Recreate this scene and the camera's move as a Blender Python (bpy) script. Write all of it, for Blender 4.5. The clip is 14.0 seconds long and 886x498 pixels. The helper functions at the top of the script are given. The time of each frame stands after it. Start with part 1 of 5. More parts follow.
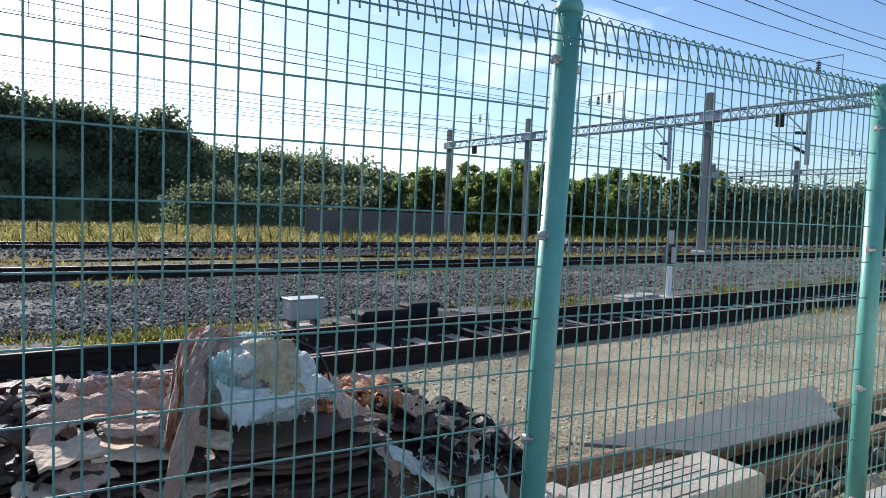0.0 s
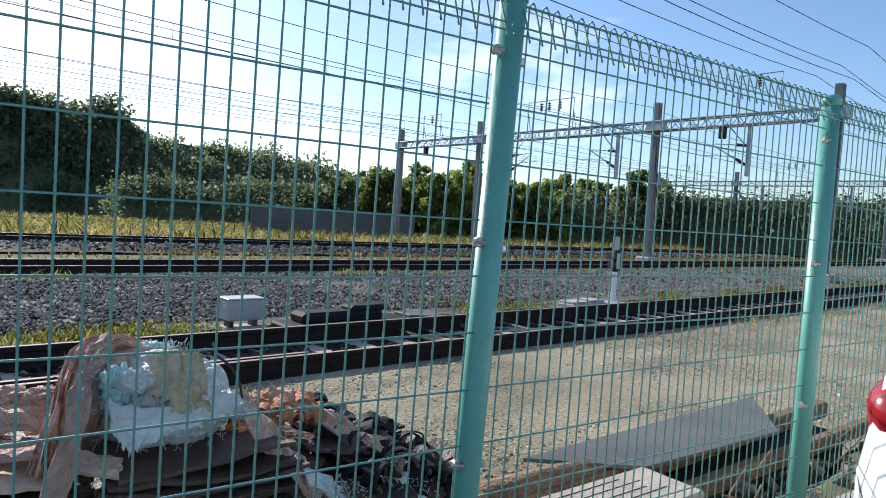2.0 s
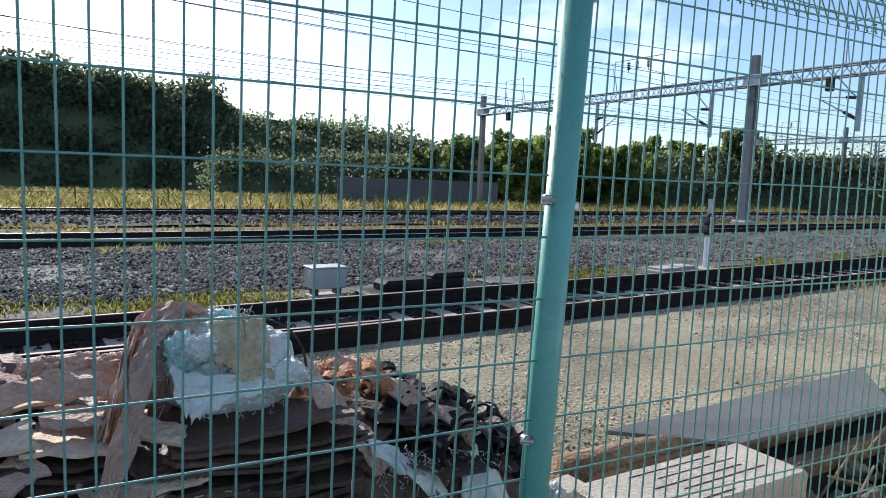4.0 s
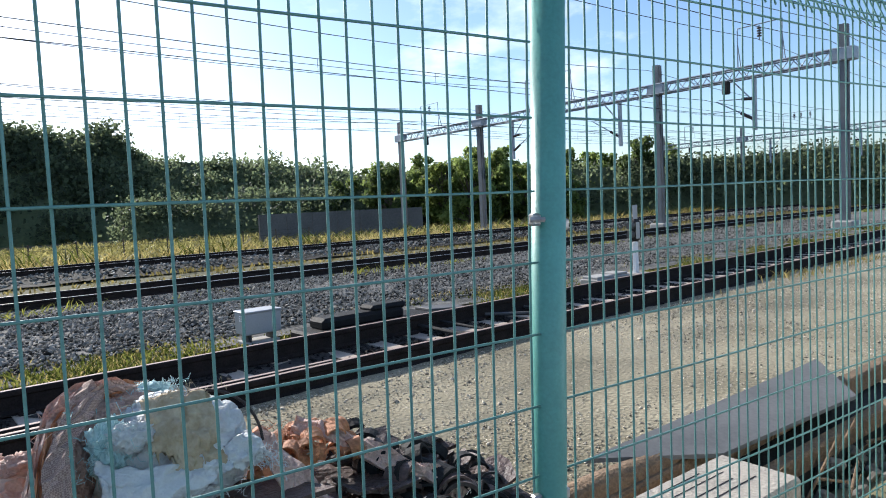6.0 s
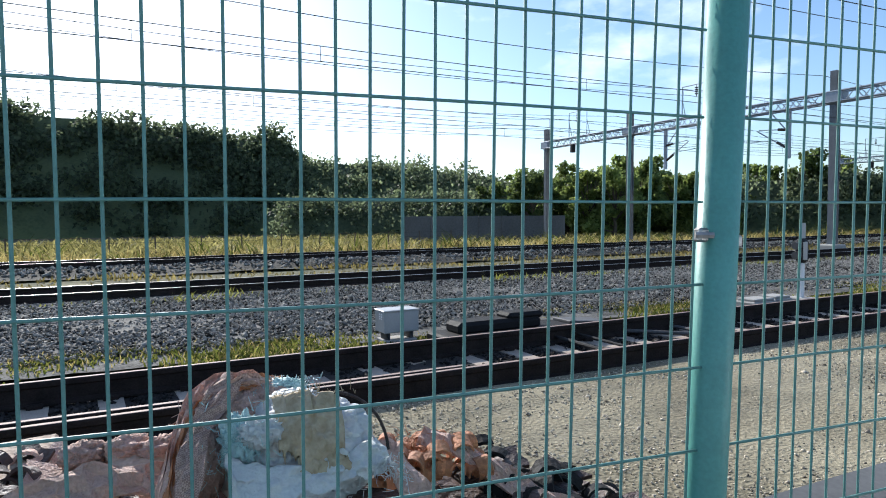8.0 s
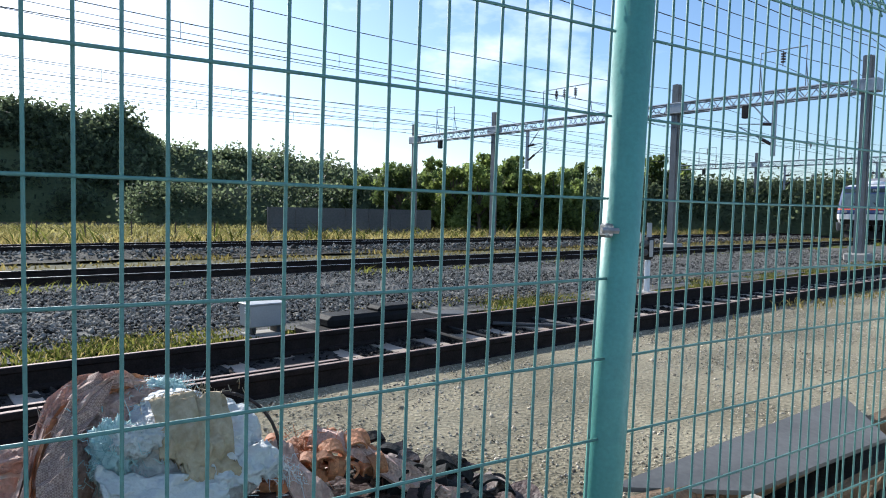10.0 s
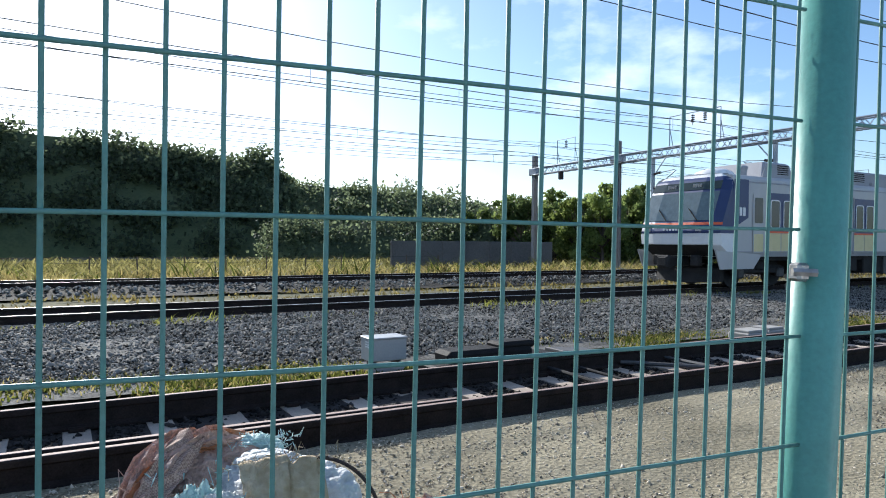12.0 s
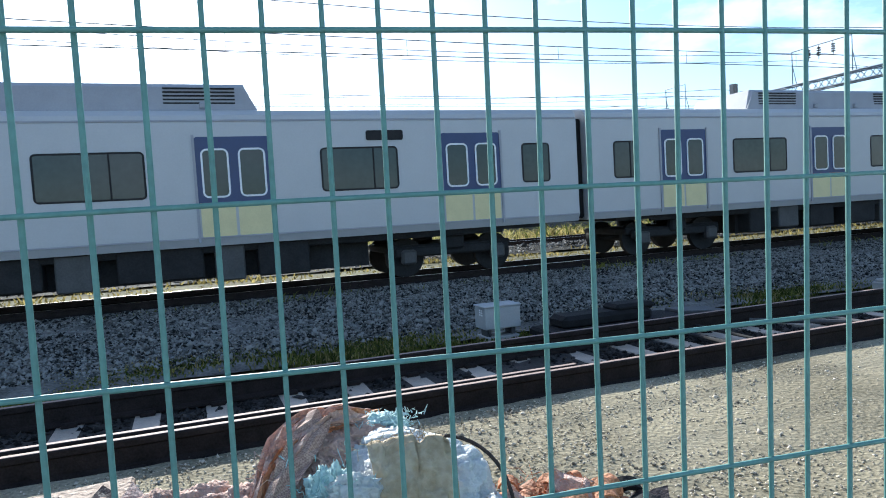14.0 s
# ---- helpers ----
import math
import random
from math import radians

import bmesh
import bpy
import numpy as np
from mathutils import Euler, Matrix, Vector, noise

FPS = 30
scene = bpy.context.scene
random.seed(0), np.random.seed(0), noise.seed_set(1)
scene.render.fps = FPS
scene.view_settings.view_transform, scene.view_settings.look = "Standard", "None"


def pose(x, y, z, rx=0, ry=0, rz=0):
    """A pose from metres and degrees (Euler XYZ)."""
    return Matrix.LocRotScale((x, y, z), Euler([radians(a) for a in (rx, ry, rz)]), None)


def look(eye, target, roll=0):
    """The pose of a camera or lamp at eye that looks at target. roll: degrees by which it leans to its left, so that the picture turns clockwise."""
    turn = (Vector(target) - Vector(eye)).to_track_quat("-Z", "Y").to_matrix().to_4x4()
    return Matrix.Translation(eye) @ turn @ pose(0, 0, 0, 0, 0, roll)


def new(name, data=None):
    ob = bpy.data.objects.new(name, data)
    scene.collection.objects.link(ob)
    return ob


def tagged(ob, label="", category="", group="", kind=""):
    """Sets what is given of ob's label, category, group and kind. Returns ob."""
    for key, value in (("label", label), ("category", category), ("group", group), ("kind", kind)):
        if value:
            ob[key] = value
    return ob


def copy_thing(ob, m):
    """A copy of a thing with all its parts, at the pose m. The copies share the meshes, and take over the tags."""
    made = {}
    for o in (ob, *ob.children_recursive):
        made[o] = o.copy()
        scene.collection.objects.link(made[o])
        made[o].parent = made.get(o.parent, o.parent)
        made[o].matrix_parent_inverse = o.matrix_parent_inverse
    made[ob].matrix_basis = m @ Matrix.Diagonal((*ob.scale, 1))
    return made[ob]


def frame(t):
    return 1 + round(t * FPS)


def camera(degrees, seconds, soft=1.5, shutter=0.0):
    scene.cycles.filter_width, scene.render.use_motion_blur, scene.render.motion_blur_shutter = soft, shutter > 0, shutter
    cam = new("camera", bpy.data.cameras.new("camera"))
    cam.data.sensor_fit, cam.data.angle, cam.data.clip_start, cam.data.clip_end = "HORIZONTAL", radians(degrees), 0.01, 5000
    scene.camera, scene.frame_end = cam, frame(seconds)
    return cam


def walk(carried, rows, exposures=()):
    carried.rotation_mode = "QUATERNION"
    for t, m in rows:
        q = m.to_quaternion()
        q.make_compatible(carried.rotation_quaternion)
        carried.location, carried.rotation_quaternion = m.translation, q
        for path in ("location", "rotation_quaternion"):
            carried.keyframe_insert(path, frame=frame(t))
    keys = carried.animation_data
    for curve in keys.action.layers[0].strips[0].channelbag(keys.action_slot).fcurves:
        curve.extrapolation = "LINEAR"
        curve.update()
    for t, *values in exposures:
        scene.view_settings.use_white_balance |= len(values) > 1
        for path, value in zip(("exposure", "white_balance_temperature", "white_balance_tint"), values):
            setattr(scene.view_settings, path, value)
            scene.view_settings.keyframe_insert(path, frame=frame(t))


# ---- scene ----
cam = camera(67.7, 14.0, 1.0)
PATH = [
    (0, (-1.206, -1.51, 1.243), (-0.211, 0.222, 1.137), 1.9),
    (0.5, (-1.13, -1.494, 1.241), (-0.24, 0.293, 1.116), 2.3),
    (1, (-1.084, -1.477, 1.246), (-0.328, 0.37, 1.121), 2.0),
    (1.5, (-1.071, -1.422, 1.251), (-0.125, 0.338, 1.165), 4.2),
    (2, (-1.062, -1.383, 1.251), (0.061, 0.269, 1.154), 3.5),
    (2.5, (-1.064, -1.348, 1.237), (0.004, 0.336, 1.091), 3.0),
    (3, (-1.035, -1.367, 1.234), (-0.078, 0.38, 1.057), 4.1),
    (5.5, (-0.882, -1.091, 1.214), (0.063, 0.655, 0.972), -1.7),
    (6, (-0.927, -1.041, 1.227), (0.169, 0.627, 1.098), -2.8),
    (6.5, (-0.961, -1.022, 1.225), (0.19, 0.606, 1.077), -2.7),
    (7, (-0.934, -0.978, 1.233), (-0.037, 0.808, 1.14), -1.1),
    (7.5, (-0.919, -0.957, 1.233), (-0.285, 0.94, 1.176), -1.6),
    (8, (-0.875, -0.94, 1.226), (-0.152, 0.923, 1.128), -0.4),
    (8.5, (-0.903, -0.931, 1.227), (-0.012, 0.859, 1.156), 0.5),
    (9, (-0.932, -0.913, 1.22), (0.122, 0.784, 1.136), 1.6),
    (11.5, (-0.89, -0.731, 1.22), (0.199, 0.941, 1.089), 1.1),
    (12, (-0.819, -0.662, 1.228), (-0.057, 1.187, 1.205), 0.5),
    (12.5, (-0.734, -0.607, 1.228), (0.043, 1.234, 1.154), -0.1),
    (13, (-0.809, -0.595, 1.233), (-0.304, 1.337, 1.121), -3.3),
    (13.5, (-0.873, -0.599, 1.241), (-0.595, 1.38, 1.169), -3.3),
    (14, (-0.814, -0.601, 1.235), (-0.364, 1.344, 1.12), -3.4),
]
walk(cam, [(t, look(eye, target, roll)) for t, eye, target, roll in PATH],
     [(0.0, 0.69, 5980, 11), (6.0, 0.81, 6030, 11), (9.0, 0.67, 5850, 9), (11.5, 0.80, 5980, 10), (12.0, 0.72, 5900, 9), (12.7, 0.70, 5900, 9), (13.3, 0.97, 5800, 7), (14.0, 1.12, 5800, 6)])

# ---- world, sun, exposure ----
SUN_AZ, SUN_EL = radians(-9), radians(26.5)   # azimuth from +Y towards +X
sun_dir = Vector((math.sin(SUN_AZ) * math.cos(SUN_EL), math.cos(SUN_AZ) * math.cos(SUN_EL), math.sin(SUN_EL)))
world = bpy.data.worlds.new("sky")
scene.world = world
world.use_nodes = True
wn, wl = world.node_tree.nodes, world.node_tree.links
wn.clear()
w_out, w_bg = wn.new("ShaderNodeOutputWorld"), wn.new("ShaderNodeBackground")
sky = wn.new("ShaderNodeTexSky")
sky.sky_type, sky.sun_disc = "NISHITA", False
sky.sun_elevation, sky.sun_rotation = SUN_EL, SUN_AZ
sky.air_density, sky.dust_density, sky.ozone_density = 1.0, 0.7, 3.0
w_co, w_map = wn.new("ShaderNodeTexCoord"), wn.new("ShaderNodeMapping")
w_map.inputs["Scale"].default_value = (1.0, 1.0, 2.4)
w_noise, w_ramp = wn.new("ShaderNodeTexNoise"), wn.new("ShaderNodeValToRGB")
w_noise.inputs["Scale"].default_value, w_noise.inputs["Detail"].default_value = 3.1, 8
w_noise.inputs["Roughness"].default_value = 0.55
w_ramp.color_ramp.elements[0].position, w_ramp.color_ramp.elements[1].position = 0.54, 0.70
w_mix = wn.new("ShaderNodeMix")
w_mix.data_type = "RGBA"
w_mix.inputs["B"].default_value = (9.6, 9.9, 10.4, 1)
wl.new(w_co.outputs["Generated"], w_map.inputs["Vector"])
wl.new(w_map.outputs["Vector"], w_noise.inputs["Vector"])
wl.new(w_noise.outputs["Fac"], w_ramp.inputs["Fac"])
w_amt = wn.new("ShaderNodeMath")
w_amt.operation = "MULTIPLY"
w_amt.inputs[1].default_value = 0.7
wl.new(w_ramp.outputs["Color"], w_amt.inputs[0])
wl.new(w_amt.outputs["Value"], w_mix.inputs["Factor"])
wl.new(sky.outputs["Color"], w_mix.inputs["A"])
wl.new(w_mix.outputs["Result"], w_bg.inputs["Color"])
w_bg.inputs["Strength"].default_value = 0.104
wl.new(w_bg.outputs["Background"], w_out.inputs["Surface"])
sun = new("sun", bpy.data.lights.new("sun", "SUN"))
sun.data.energy, sun.data.angle, sun.data.color = 4.5, radians(0.6), (1.0, 0.93, 0.82)
sun.matrix_world = look(sun_dir * 50, (0, 0, 0))

# ---- materials ----
def mat(name, color, rough=0.7, metal=0.0, var=0.25, scale=8.0, fine=60.0, bump=0.15, spec=0.5, tint=None, island=0.0, trans=0.0):
    """A surface with colour variation at two scales and fine relief."""
    m = bpy.data.materials.new(name)
    m.use_nodes = True
    n, l = m.node_tree.nodes, m.node_tree.links
    b = n["Principled BSDF"]
    co = n.new("ShaderNodeTexCoord")
    n1, n2 = n.new("ShaderNodeTexNoise"), n.new("ShaderNodeTexNoise")
    n1.inputs["Scale"].default_value, n1.inputs["Detail"].default_value = scale, 5
    n2.inputs["Scale"].default_value, n2.inputs["Detail"].default_value = fine, 6
    l.new(co.outputs["Object"], n1.inputs["Vector"])
    l.new(co.outputs["Object"], n2.inputs["Vector"])
    add = n.new("ShaderNodeMath")
    add.operation = "ADD"
    l.new(n1.outputs["Fac"], add.inputs[0])
    l.new(n2.outputs["Fac"], add.inputs[1])
    fac = add.outputs["Value"]
    if island:
        geo, obi = n.new("ShaderNodeNewGeometry"), n.new("ShaderNodeObjectInfo")
        s, s2 = n.new("ShaderNodeMath"), n.new("ShaderNodeMath")
        s.operation = s2.operation = "MULTIPLY_ADD"
        s.inputs[1].default_value = s2.inputs[1].default_value = island
        l.new(geo.outputs["Random Per Island"], s.inputs[0])
        l.new(fac, s.inputs[2])
        l.new(obi.outputs["Random"], s2.inputs[0])
        l.new(s.outputs["Value"], s2.inputs[2])
        off = n.new("ShaderNodeMath")
        off.operation = "SUBTRACT"
        off.inputs[1].default_value = island
        l.new(s2.outputs["Value"], off.inputs[0])
        fac = off.outputs["Value"]
    ramp = n.new("ShaderNodeMapRange")
    ramp.inputs["From Min"].default_value, ramp.inputs["From Max"].default_value = 0.6, 1.4
    l.new(fac, ramp.inputs["Value"])
    mix = n.new("ShaderNodeMix")
    mix.data_type = "RGBA"
    lo = [c * (1 - var) for c in color]
    hi = tint or [min(1, c * (1 + var)) for c in color]
    mix.inputs["A"].default_value, mix.inputs["B"].default_value = (*lo, 1), (*hi, 1)
    l.new(ramp.outputs["Result"], mix.inputs["Factor"])
    l.new(mix.outputs["Result"], b.inputs["Base Color"])
    b.inputs["Roughness"].default_value, b.inputs["Metallic"].default_value = rough, metal
    b.inputs["Specular IOR Level"].default_value = spec
    if trans:
        b.inputs["Transmission Weight"].default_value = trans
    if bump:
        bp = n.new("ShaderNodeBump")
        bp.inputs["Strength"].default_value, bp.inputs["Distance"].default_value = bump, 0.02
        l.new(n2.outputs["Fac"], bp.inputs["Height"])
        l.new(bp.outputs["Normal"], b.inputs["Normal"])
    return m


def leaf_mat(name, color, tint, gloss=0.55):
    """Foliage: thin leaves that let light through, uneven from clump to clump."""
    m = mat(name, color, rough=gloss, var=0.45, scale=0.35, fine=3.0, bump=0, tint=tint, island=0.7, spec=0.2)
    n, l = m.node_tree.nodes, m.node_tree.links
    b, out = n["Principled BSDF"], n["Material Output"]
    tr, ms = n.new("ShaderNodeBsdfTranslucent"), n.new("ShaderNodeMixShader")
    l.new(b.inputs["Base Color"].links[0].from_socket, tr.inputs["Color"])
    ms.inputs["Fac"].default_value = 0.68
    l.new(b.outputs["BSDF"], ms.inputs[1])
    l.new(tr.outputs["BSDF"], ms.inputs[2])
    l.new(ms.outputs["Shader"], out.inputs["Surface"])
    return m


M_GREEN = mat("green_coating", (0.11, 0.32, 0.27), 0.40, var=0.16, scale=14, fine=120, bump=0.04)
M_WIREG = mat("green_wire_coating", (0.12, 0.26, 0.225), 0.5, var=0.2, scale=20, fine=140, bump=0.04)
M_STEEL = mat("clip_steel", (0.45, 0.43, 0.4), 0.4, 0.8, scale=30)
M_GROUND = mat("soil", (0.16, 0.14, 0.09), 0.95, var=0.4, scale=0.4, fine=9, bump=0.5, tint=(0.2, 0.19, 0.11), spec=0.06)
M_GRAVEL = mat("gravel_path", (0.345, 0.305, 0.205), 0.95, var=0.62, scale=0.7, fine=30, bump=1.0, island=0.35, tint=(0.51, 0.445, 0.31), spec=0.06)
M_PEBBLE = mat("pale_pebbles", (0.26, 0.23, 0.175), 0.9, var=0.6, scale=3, fine=40, bump=0.3, island=1.0, tint=(0.62, 0.545, 0.43), spec=0.06)
M_CONCRETE = mat("concrete", (0.36, 0.34, 0.31), 0.85, var=0.2, scale=3, fine=70, bump=0.2)
M_SLEEPER = mat("sleeper_concrete", (0.45, 0.37, 0.30), 0.85, var=0.25, scale=5, fine=70, bump=0.3, island=0.4, spec=0.06)
M_BALLAST = mat("ballast", (0.068, 0.066, 0.058), 0.85, var=0.7, scale=2.0, fine=25, bump=0.8, island=1.2, tint=(0.30, 0.285, 0.255), spec=0.06)
M_OILY = mat("oily_ballast", (0.022, 0.020, 0.019), 0.8, var=0.5, scale=2.0, fine=25, bump=0.8, island=0.8, tint=(0.075, 0.066, 0.06), spec=0.06)
M_RUST = mat("rusty_rail", (0.028, 0.022, 0.020), 0.85, 0.0, var=0.5, scale=6, fine=70, bump=0.3, tint=(0.045, 0.034, 0.03), spec=0.1)
M_HEAD = mat("worn_rail_head", (0.45, 0.40, 0.36), 0.3, 0.9, var=0.2, scale=10, fine=90, bump=0.05)
M_RUSTHEAD = mat("rusted_rail_head", (0.32, 0.22, 0.18), 0.75, 0.1, var=0.3, scale=8, fine=80, bump=0.1)
M_GRASS = leaf_mat("grass", (0.10, 0.13, 0.025), (0.26, 0.26, 0.06))
M_DRY = leaf_mat("dry_grass", (0.24, 0.20, 0.07), (0.42, 0.34, 0.13))
M_FIELD = leaf_mat("meadow_grass", (0.20, 0.19, 0.06), (0.38, 0.34, 0.13))
M_TREE = leaf_mat("tree_leaves", (0.15, 0.21, 0.07), (0.29, 0.36, 0.11))
M_TREE_B = leaf_mat("light_tree_leaves", (0.24, 0.31, 0.08), (0.42, 0.48, 0.14))
M_HILL = leaf_mat("wood_leaves", (0.14, 0.18, 0.10), (0.24, 0.29, 0.15))
M_BARK = mat("bark", (0.09, 0.07, 0.05), 0.9, var=0.3, scale=6, fine=40, bump=0.6)
M_MAST = mat("galvanised_mast", (0.15, 0.165, 0.18), 0.7, 0.1, var=0.25, scale=3, fine=40, bump=0.1)
M_TRUSS = mat("galvanised_truss", (0.31, 0.345, 0.39), 0.5, 0.5, var=0.2, scale=5, fine=60, bump=0.1)
M_WIRE = mat("overhead_wire", (0.06, 0.06, 0.06), 0.5, 0.6, var=0.1, bump=0)
M_INSUL = mat("insulator", (0.05, 0.035, 0.03), 0.25, var=0.2, bump=0)
M_BODY = mat("train_paint", (0.47, 0.465, 0.465), 0.4, 0.1, var=0.05, scale=2, fine=30, bump=0.02)
M_ROOFGREY = mat("roof_unit_grey", (0.34, 0.34, 0.36), 0.6, 0.1, var=0.1, scale=3, fine=40, bump=0.05)
M_BLUE = mat("train_blue", (0.022, 0.042, 0.13), 0.35, var=0.12, scale=3, fine=40, bump=0.02)
M_YELLOW = mat("door_yellow", (0.72, 0.62, 0.33), 0.5, var=0.08, scale=4, fine=40, bump=0.02)
M_ORANGE = mat("stripe_orange", (0.75, 0.12, 0.04), 0.4, var=0.08, bump=0)
M_WHITE = mat("white_paint", (0.8, 0.8, 0.8), 0.4, var=0.06, scale=4, fine=40, bump=0.02)
# windscreen: part of the sky's reflection is put into the base colour
M_SCREEN = mat("sky_reflecting_windscreen_glass", (0.085, 0.125, 0.14), 0.12, var=0.2, scale=2, fine=9, bump=0, spec=0.6)
M_GLASS = mat("dark_window_glass", (0.03, 0.045, 0.045), 0.07, var=0.2, scale=2, fine=9, bump=0, spec=0.35)
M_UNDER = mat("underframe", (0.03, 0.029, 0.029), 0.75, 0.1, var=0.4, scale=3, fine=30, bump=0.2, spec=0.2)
M_UNDER_L = mat("underframe_grey", (0.085, 0.082, 0.08), 0.65, 0.2, var=0.3, scale=3, fine=30, bump=0.15)
M_BLACK = mat("black_rubber", (0.018, 0.017, 0.017), 0.7, var=0.35, scale=8, fine=60, bump=0.3, spec=0.12)
M_BOX = mat("box_grey", (0.40, 0.40, 0.40), 0.5, 0.1, var=0.12, scale=5, fine=50, bump=0.05)
M_HIDE = mat("scrap_hide", (0.030, 0.018, 0.015), 0.6, var=0.5, scale=7, fine=60, bump=0.5, island=0.5, tint=(0.10, 0.055, 0.042))
M_PALE = mat("scrap_pale", (0.47, 0.32, 0.22), 0.8, var=0.3, scale=9, fine=70, bump=0.4, island=0.4, tint=(0.66, 0.50, 0.38))
M_PINK = mat("webbing_pink", (0.54, 0.355, 0.285), 0.8, var=0.3, scale=12, fine=120, bump=0.7, island=0.5)
M_WEB = mat("woven_webbing", (0.50, 0.34, 0.27), 0.85, var=0.25, scale=14, fine=90, bump=0.2)
weave_n, weave_l = M_WEB.node_tree.nodes, M_WEB.node_tree.links
weave, weave_co, weave_bp = weave_n.new("ShaderNodeTexChecker"), weave_n.new("ShaderNodeTexCoord"), weave_n.new("ShaderNodeBump")
weave.inputs["Scale"].default_value = 250
weave_bp.inputs["Strength"].default_value, weave_bp.inputs["Distance"].default_value = 0.8, 0.006
weave_l.new(weave_co.outputs["Object"], weave.inputs["Vector"])
weave_l.new(weave.outputs["Fac"], weave_bp.inputs["Height"])
weave_mix = weave_n.new("ShaderNodeMix")
weave_mix.data_type = "RGBA"
weave_mix.inputs["B"].default_value = (0.29, 0.18, 0.14, 1)
weave_l.new(weave.outputs["Fac"], weave_mix.inputs["Factor"])
weave_l.new(weave_n["Principled BSDF"].inputs["Base Color"].links[0].from_socket, weave_mix.inputs["A"])
weave_l.new(weave_mix.outputs["Result"], weave_n["Principled BSDF"].inputs["Base Color"])
weave_l.new(weave_bp.outputs["Normal"], weave_n["Principled BSDF"].inputs["Normal"])
M_ORANGE_S = mat("scrap_orange", (0.46, 0.19, 0.085), 0.75, var=0.4, scale=9, fine=70, bump=0.5, island=0.5)
M_SACK = mat("white_sack", (0.62, 0.62, 0.60), 0.6, var=0.14, scale=9, fine=90, bump=0.5, island=0.35)
M_TEAL = mat("teal_fibre", (0.36, 0.60, 0.60), 0.6, var=0.3, scale=12, fine=90, bump=0.3, island=0.6, tint=(0.60, 0.74, 0.72))
M_CARD = mat("yellowed_card", (0.52, 0.38, 0.21), 0.85, var=0.4, scale=14, fine=60, bump=0.6, tint=(0.60, 0.50, 0.36), spec=0.1)
M_TIMBER = mat("weathered_timber", (0.40, 0.35, 0.29), 0.85, var=0.3, scale=6, fine=80, bump=0.5)
M_BROWNWOOD = mat("brown_log", (0.20, 0.13, 0.075), 0.85, var=0.45, scale=6, fine=60, bump=0.8)
M_SHEET = mat("grey_sheet", (0.165, 0.165, 0.165), 0.95, var=0.18, scale=4, fine=40, bump=0.05, spec=0.1)
M_WALLC = mat("old_concrete_wall", (0.115, 0.11, 0.105), 0.9, var=0.3, scale=0.6, fine=8, bump=0.2)
M_CARW = mat("car_white_paint", (0.82, 0.82, 0.83), 0.12, var=0.03, bump=0, spec=0.8)
M_LAMPRED = mat("tail_lamp_red", (0.30, 0.010, 0.016), 0.16, var=0.15, bump=0, spec=0.8)
M_CABLE = mat("black_cable", (0.02, 0.02, 0.02), 0.5, var=0.2, bump=0)
M_RUBBLE = mat("rubble_stone", (0.20, 0.185, 0.16), 0.9, var=0.4, scale=6, fine=40, bump=0.4, island=0.7, spec=0.1)
M_PAVE = mat("pavement", (0.28, 0.27, 0.25), 0.9, var=0.2, scale=2, fine=50, bump=0.3)


